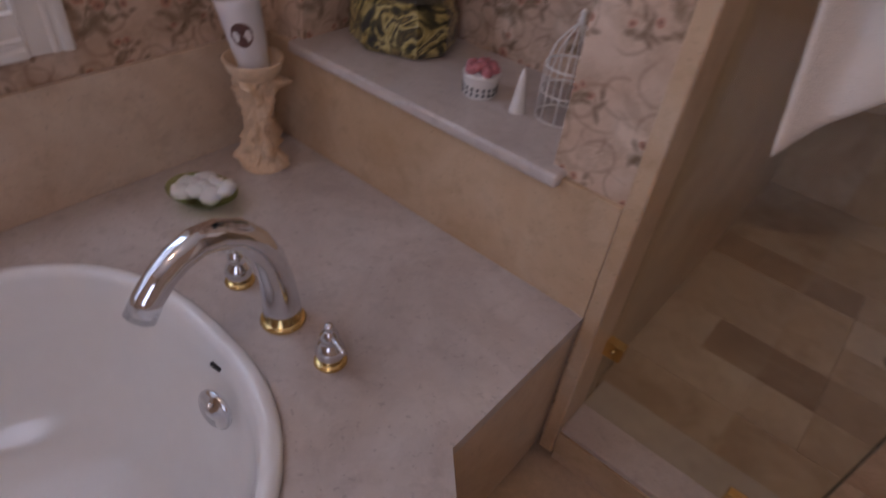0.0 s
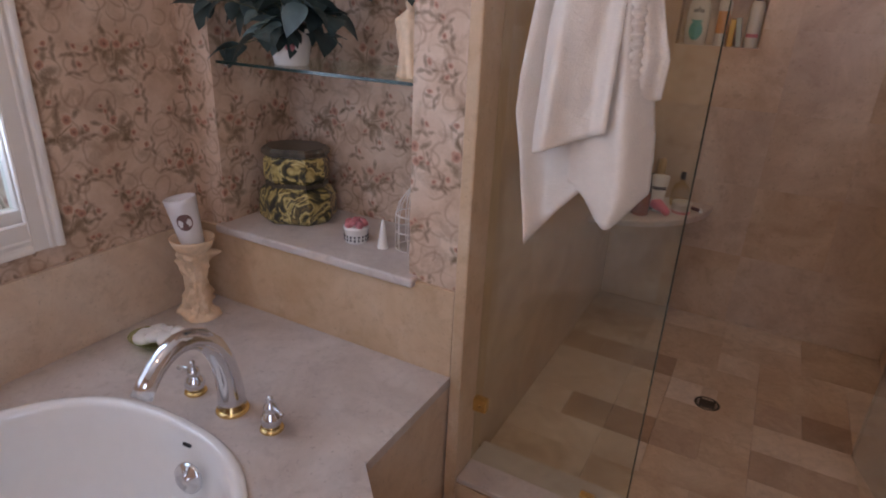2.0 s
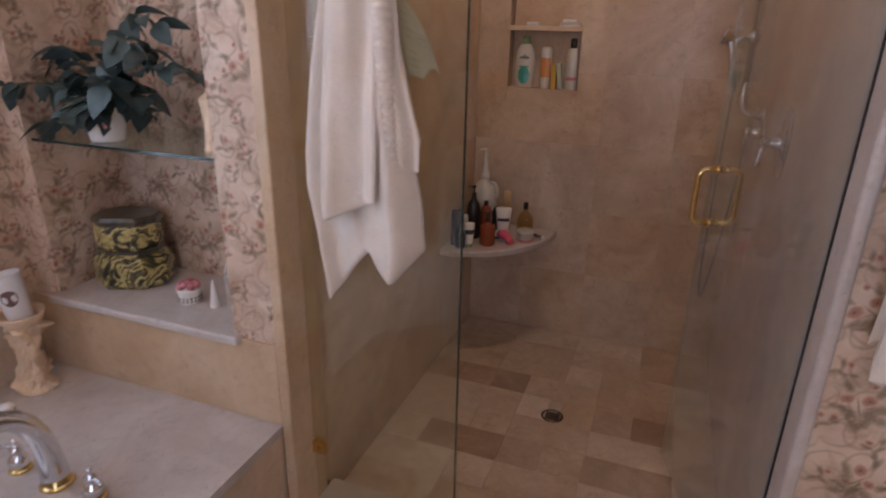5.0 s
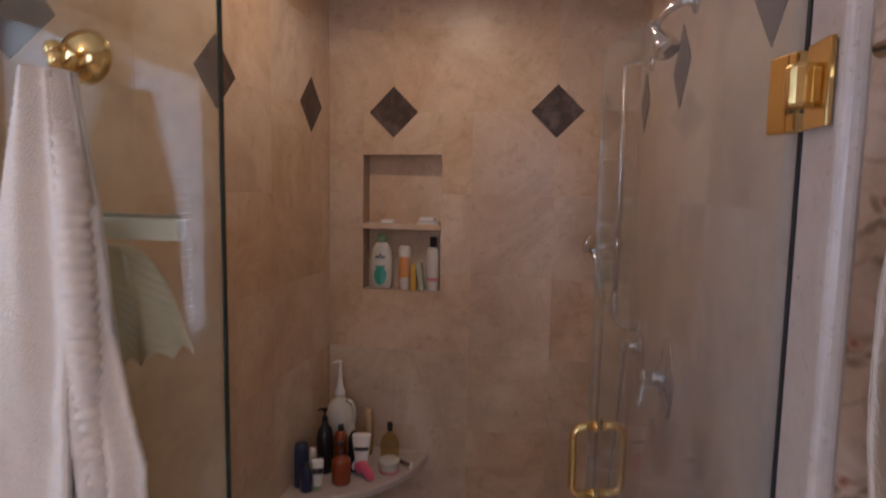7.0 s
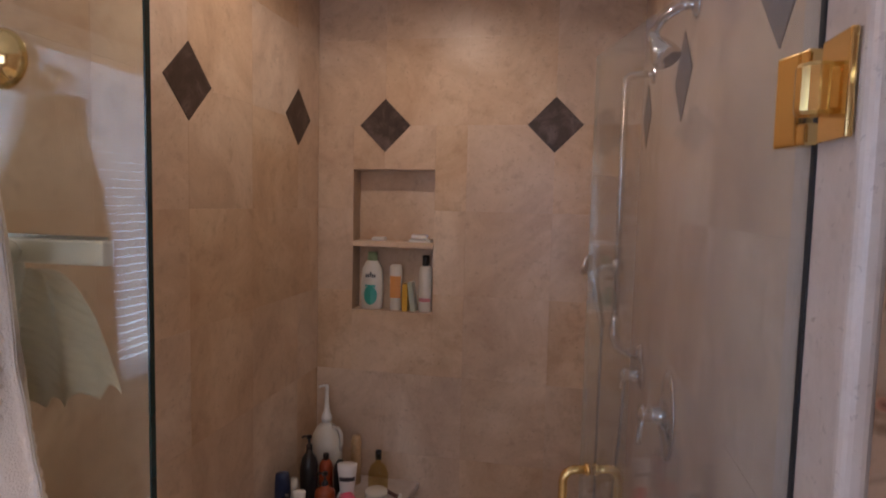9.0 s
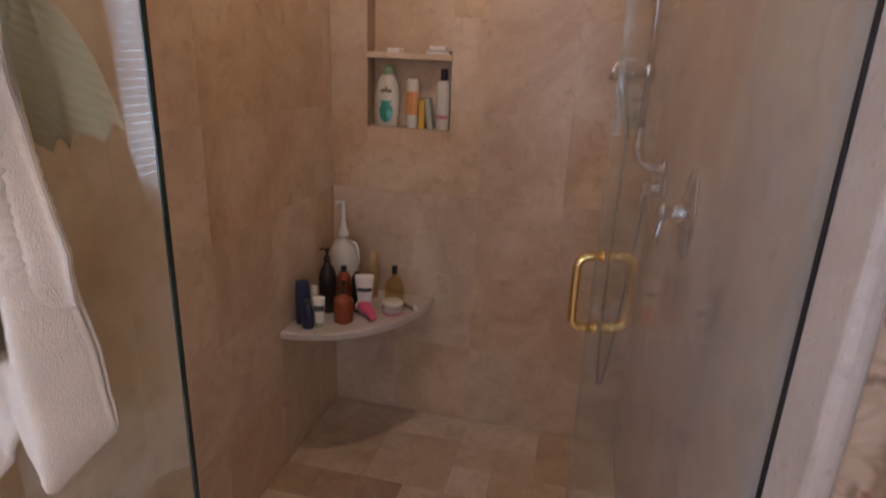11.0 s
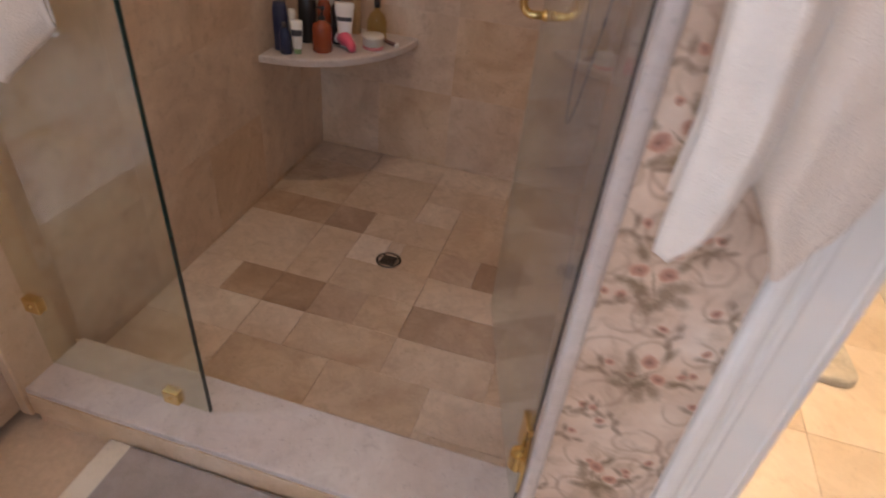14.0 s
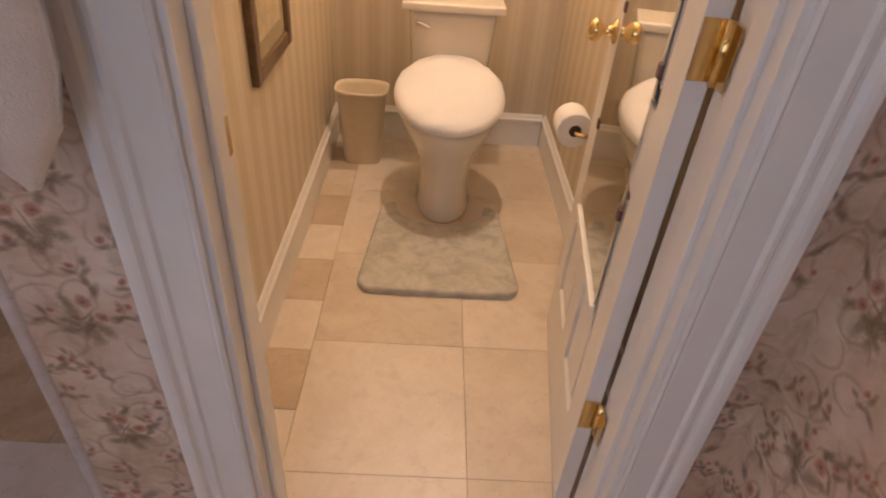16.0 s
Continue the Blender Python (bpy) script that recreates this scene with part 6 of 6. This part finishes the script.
# solid plug, coloured dark for the shade inside the roll
part("core", lathe("core", [(0.0205, -0.0525), (0.021, -0.053), (0.0208, 0.0525)], M_DARKIN, 24), roll, "core end coloured dark for its shaded hollow")

pic = thing("framed_picture", (TOI_X0, 1.040, 0.760), "bronze-framed picture with a cream print on the striped wall", "picture")
PW, PH, FW = 0.210, 0.54, 0.045
part("frame_side", box("frame_side", 0, -PW, 0, 0.022, -PW + FW, PH, M_FRAMEB, 0.006), pic)
part("frame_side", box("frame_side", 0, PW - FW, 0, 0.022, PW, PH, M_FRAMEB, 0.006), pic)
part("frame_rail", box("frame_rail", 0, -PW + FW, 0, 0.021, PW - FW, FW, M_FRAMEB, 0.006), pic)
part("frame_rail", box("frame_rail", 0, -PW + FW, PH - FW, 0.021, PW - FW, PH, M_FRAMEB, 0.006), pic)
part("mat_board", box("mat_board", 0.001, -PW + FW, FW, 0.008, PW - FW, PH - FW, M_MATB), pic)
part("print", box("print", 0.001, -PW + FW + 0.045, FW + 0.05, 0.010, PW - FW - 0.045, PH - FW - 0.05, M_PRINT), pic, "cream print")

# the toilet-room door, swung in against the side wall
LEAF_A = 96.5
leaf_l, leaf_t = 0.70, 0.035
door_1 = thing("door_1", (DOOR_X1 - 0.006, front_y1 + 0.006, 0.010), "white panelled door standing open, with a long mirror", "door", "", 180 - LEAF_A)


def leaf_mesh():
    """Stiles and rails with six sunk panels; x runs from the hinges, y is the thickness."""
    h = DOOR_H - 0.015
    rows = [(0.010, 0, 0, 0.11, leaf_t, h), (leaf_l - 0.11, 0, 0, leaf_l, leaf_t, h), (0.30, 0, 0, 0.40, leaf_t, h)]
    for z0, z1 in ((0, 0.22), (0.84, 1.0), (1.58, 1.70), (h - 0.12, h)):
        rows += [(0.11, 0, z0, 0.30, leaf_t, z1), (0.40, 0, z0, leaf_l - 0.11, leaf_t, z1)]
    return boxes("leaf", rows, M_PAINT, 0.0)


leaf = part("leaf", leaf_mesh(), door_1)
for x0, x1 in ((0.11, 0.30), (0.40, leaf_l - 0.11)):
    for z0, z1 in ((0.22, 0.84), (1.0, 1.58), (1.70, DOOR_H - 0.135)):
        part("panel", boxes("panel", [(x0, 0.010, z0, x1, leaf_t - 0.010, z1), (x0 + 0.03, 0.004, z0 + 0.03, x1 - 0.03, leaf_t - 0.004, z1 - 0.03)], M_PAINT), leaf)
FACE = leaf_t
mirror = part("mirror", box("mirror", 0.14, FACE, 0.545, 0.56, FACE + 0.005, 1.75, M_MIRROR), door_1, "long frameless mirror")
part("mirror_rail", box("mirror_rail", 0.135, FACE, 0.520, 0.565, FACE + 0.012, 0.545, M_PAINT, 0.003), mirror, "white bottom rail")
for zz in (0.78, 1.06, 1.35, 1.66):
    for xx in (0.137, 0.563):
        part("mirror_clip", box("mirror_clip", xx - 0.010, FACE, zz - 0.012, xx + 0.010, FACE + 0.008, zz + 0.012, M_BADGE, 0.002), mirror)
for sgn, y in ((1, FACE), (-1, 0.0)):
    kb = part("knob", lathe("knob", [(0.030, 0), (0.030, 0.005), (0.014, 0.010), (0.011, 0.030), (0.024, 0.040), (0.028, 0.052), (0.022, 0.064), (0.004, 0.067)], M_BRASS, 28), door_1, "polished brass door knob", pose(leaf_l - 0.062, y, 0.985, -90 * sgn, 0, 0))
for zz in (0.345, 1.135, 1.80):
    hl = part("hinge", tube("hinge", [(-0.003, 0.0, zz - 0.046), (-0.003, 0.0, zz + 0.046)], 0.0065, M_BRASS, 12), door_1, "brass butt hinge")
    part("hinge_leaf", box("hinge_leaf", 0.0078, 0.002, zz - 0.044, 0.0098, 0.034, zz + 0.044, M_BRASS, 0.0005), hl)
    part("jamb_leaf", box("jamb_leaf", -0.0375, -0.002, zz - 0.044, -0.004, 0.0002, zz + 0.044, M_BRASS, 0.0005), hl, "", pose(0, 0, 0, 0, 0, LEAF_A - 90))
strike = tagged(part("strike_plate", box("strike_plate", DOOR_X0 - 0.001, 0.074, 0.950, DOOR_X0 + 0.0015, 0.099, 1.012, M_BRASS, 0.0004)), "small brass strike plate on the door jamb", "strike plate")

fix = thing("ceiling_lamp", (2.06, 1.52, CEIL), "small round ceiling lamp in the toilet room", "ceiling lamp")
part("canopy", lathe("canopy", [(0.08, -0.03), (0.085, -0.02), (0.085, 0.0)], M_BRASS, 32), fix)
# ring added to go with the assumed shower light
fix2 = thing("unseen_lamp", (0.52, 1.00, CEIL), "assumed lamp ring in the unseen shower ceiling", "ceiling lamp")
part("trim_ring", lathe("trim_ring", [(0.085, -0.008), (0.09, -0.004), (0.09, 0.0), (0.07, 0.0)], M_PAINT, 32), fix2)
# ring added above the assumed tub-side bulb
fix3 = thing("unseen_lamp", (0.05, -1.50, CEIL), "assumed lamp ring in the unseen bathroom ceiling", "ceiling lamp")
part("trim_ring", lathe("trim_ring", [(0.085, -0.008), (0.09, -0.004), (0.09, 0.0), (0.07, 0.0)], M_PAINT, 32), fix3)


# ---- tiles, last ----
TS = 0.3525
wall_grid = (0.289 - 2 * TS, 2.106 - 8 * TS)
back_rects = []
for r in grid(SH_X0, SH_Z, SH_X1, CEIL, TS, TS, *wall_grid):
    back_rects += cut_rect(r, (N_U0 - 0.001, N_Z0 - 0.001, N_U1 + 0.001, N_Z1 + 0.001))
lay_tiles(wall_back, back_rects, basis((0, BACK_Y + TB, 0), (1, 0, 0), (0, 0, 1)), M_WALLTILE, 0.0002, bevel=0.0004)
lay_tiles(wall_left, grid(0.126, SH_Z, BACK_Y, CEIL, TS, TS, 1.60 - 5 * TS, wall_grid[1]), basis((SH_X0 - TB, 0, 0), (0, 1, 0), (0, 0, 1)), M_WALLTILE, 0.0002, bevel=0.0004)
lay_tiles(wall_right, grid(-BACK_Y, SH_Z, -0.126, CEIL, TS, TS, -0.945 - 3 * TS, wall_grid[1]), basis((SH_X1 + TB, 0, 0), (0, -1, 0), (0, 0, 1)), M_WALLTILE, 0.0002, bevel=0.0004)


def diamond(parent, m):
    h = 0.112
    part("diamond_tile", mesh_of("diamond_tile", [(-h, 0, 0), (0, -h, 0), (h, 0, 0), (0, h, 0), (-h + 0.002, 0, 0.0105), (0, -h + 0.002, 0.0105), (h - 0.002, 0, 0.0105), (0, h - 0.002, 0.0105)],
         [(0, 1, 5, 4), (1, 2, 6, 5), (2, 3, 7, 6), (3, 0, 4, 7), (4, 5, 6, 7)], M_DIAMOND), parent, "dark brown marble diamond inset", m)


for u in (0.289, 0.994):
    diamond(wall_back, basis((u, BACK_Y + TB, 2.106), (1, 0, 0), (0, 0, 1)))
for y in (1.60, 0.896, 0.205):
    diamond(wall_left, basis((SH_X0 - TB, y, 2.115), (0, 1, 0), (0, 0, 1)))
for y in (1.62, 0.945, 0.24):
    diamond(wall_right, basis((SH_X1 + TB, y, 2.11), (0, -1, 0), (0, 0, 1)))

# shower floor: one letter a slab on a square module, from the curb to the back wall
FS = 0.168
fx0, fy0 = -0.013, 0.106
SLABS = ("aabbccdd", "aabbccee", "ffghhiik", "lMNOpQQk", "rrsttuuv", "rrswwXYv", "CDE0011F", "2233411F", "22335566", "77889966")
TAN, BROWN = "NYE", "MOQXCD"
cells = {}
for j, row in enumerate(SLABS):
    for i, c in enumerate(row):
        cells.setdefault(c, []).append((i, j))
floor_rects = {M_FLOORTILE: [], M_FLOORTAN: [], M_FLOORBROWN: []}
for c, ij in cells.items():
    i0, j0, i1, j1 = min(i for i, j in ij), min(j for i, j in ij), max(i for i, j in ij) + 1, max(j for i, j in ij) + 1
    r = (max(fx0 + i0 * FS, SH_X0), max(fy0 + j0 * FS, 0.172), min(fx0 + i1 * FS, SH_X1), BACK_Y if j1 == len(SLABS) else fy0 + j1 * FS)
    floor_rects[M_FLOORTAN if c in BROWN else M_FLOORBROWN if c in TAN else M_FLOORTILE] += cut_rect(r, (0.652 - 0.03, 0.99 - 0.03, 0.652 + 0.03, 0.99 + 0.03))
for mat, rects in floor_rects.items():
    lay_tiles(shower_floor, rects, basis((0, 0, SH_Z - 0.008), (1, 0, 0), (0, 1, 0)), mat, 0.0012, bevel=0.0007)

# room floor: eighteen-inch slabs
RS = 0.475
room_rects = []
for r in grid(WIN_X, REAR_Y, SIDE_X, -0.036, RS, RS, 1.63 - 6 * RS, 0.18 - 8 * RS):
    room_rects += cut_rect(r, (WIN_X - 0.1, -2.33, 0.26, 0.2))
lay_tiles(floor, room_rects, basis((0, 0, -0.008), (1, 0, 0), (0, 1, 0)), M_ROOMTILE, 0.0009)
TOI_IN = TOI_X0 + 0.150
lay_tiles(floor, grid(TOI_IN, -0.036, TOI_X1, TOI_Y1, RS, RS, 1.63 - 6 * RS, 0.18 - 8 * RS), basis((0, 0, -0.008), (1, 0, 0), (0, 1, 0)), M_ROOMTILE, 0.0009)
lay_tiles(floor, grid(TOI_X0, -0.036, TOI_IN, TOI_Y1, RS, 0.235, TOI_X0, 0.18 - 8 * RS)[::2], basis((0, 0, -0.008), (1, 0, 0), (0, 1, 0)), M_ROOMTAN, 0.0009)
lay_tiles(floor, grid(TOI_X0, -0.036, TOI_IN, TOI_Y1, RS, 0.235, TOI_X0, 0.18 - 8 * RS)[1::2], basis((0, 0, -0.008), (1, 0, 0), (0, 1, 0)), M_ROOMTILE, 0.0009)
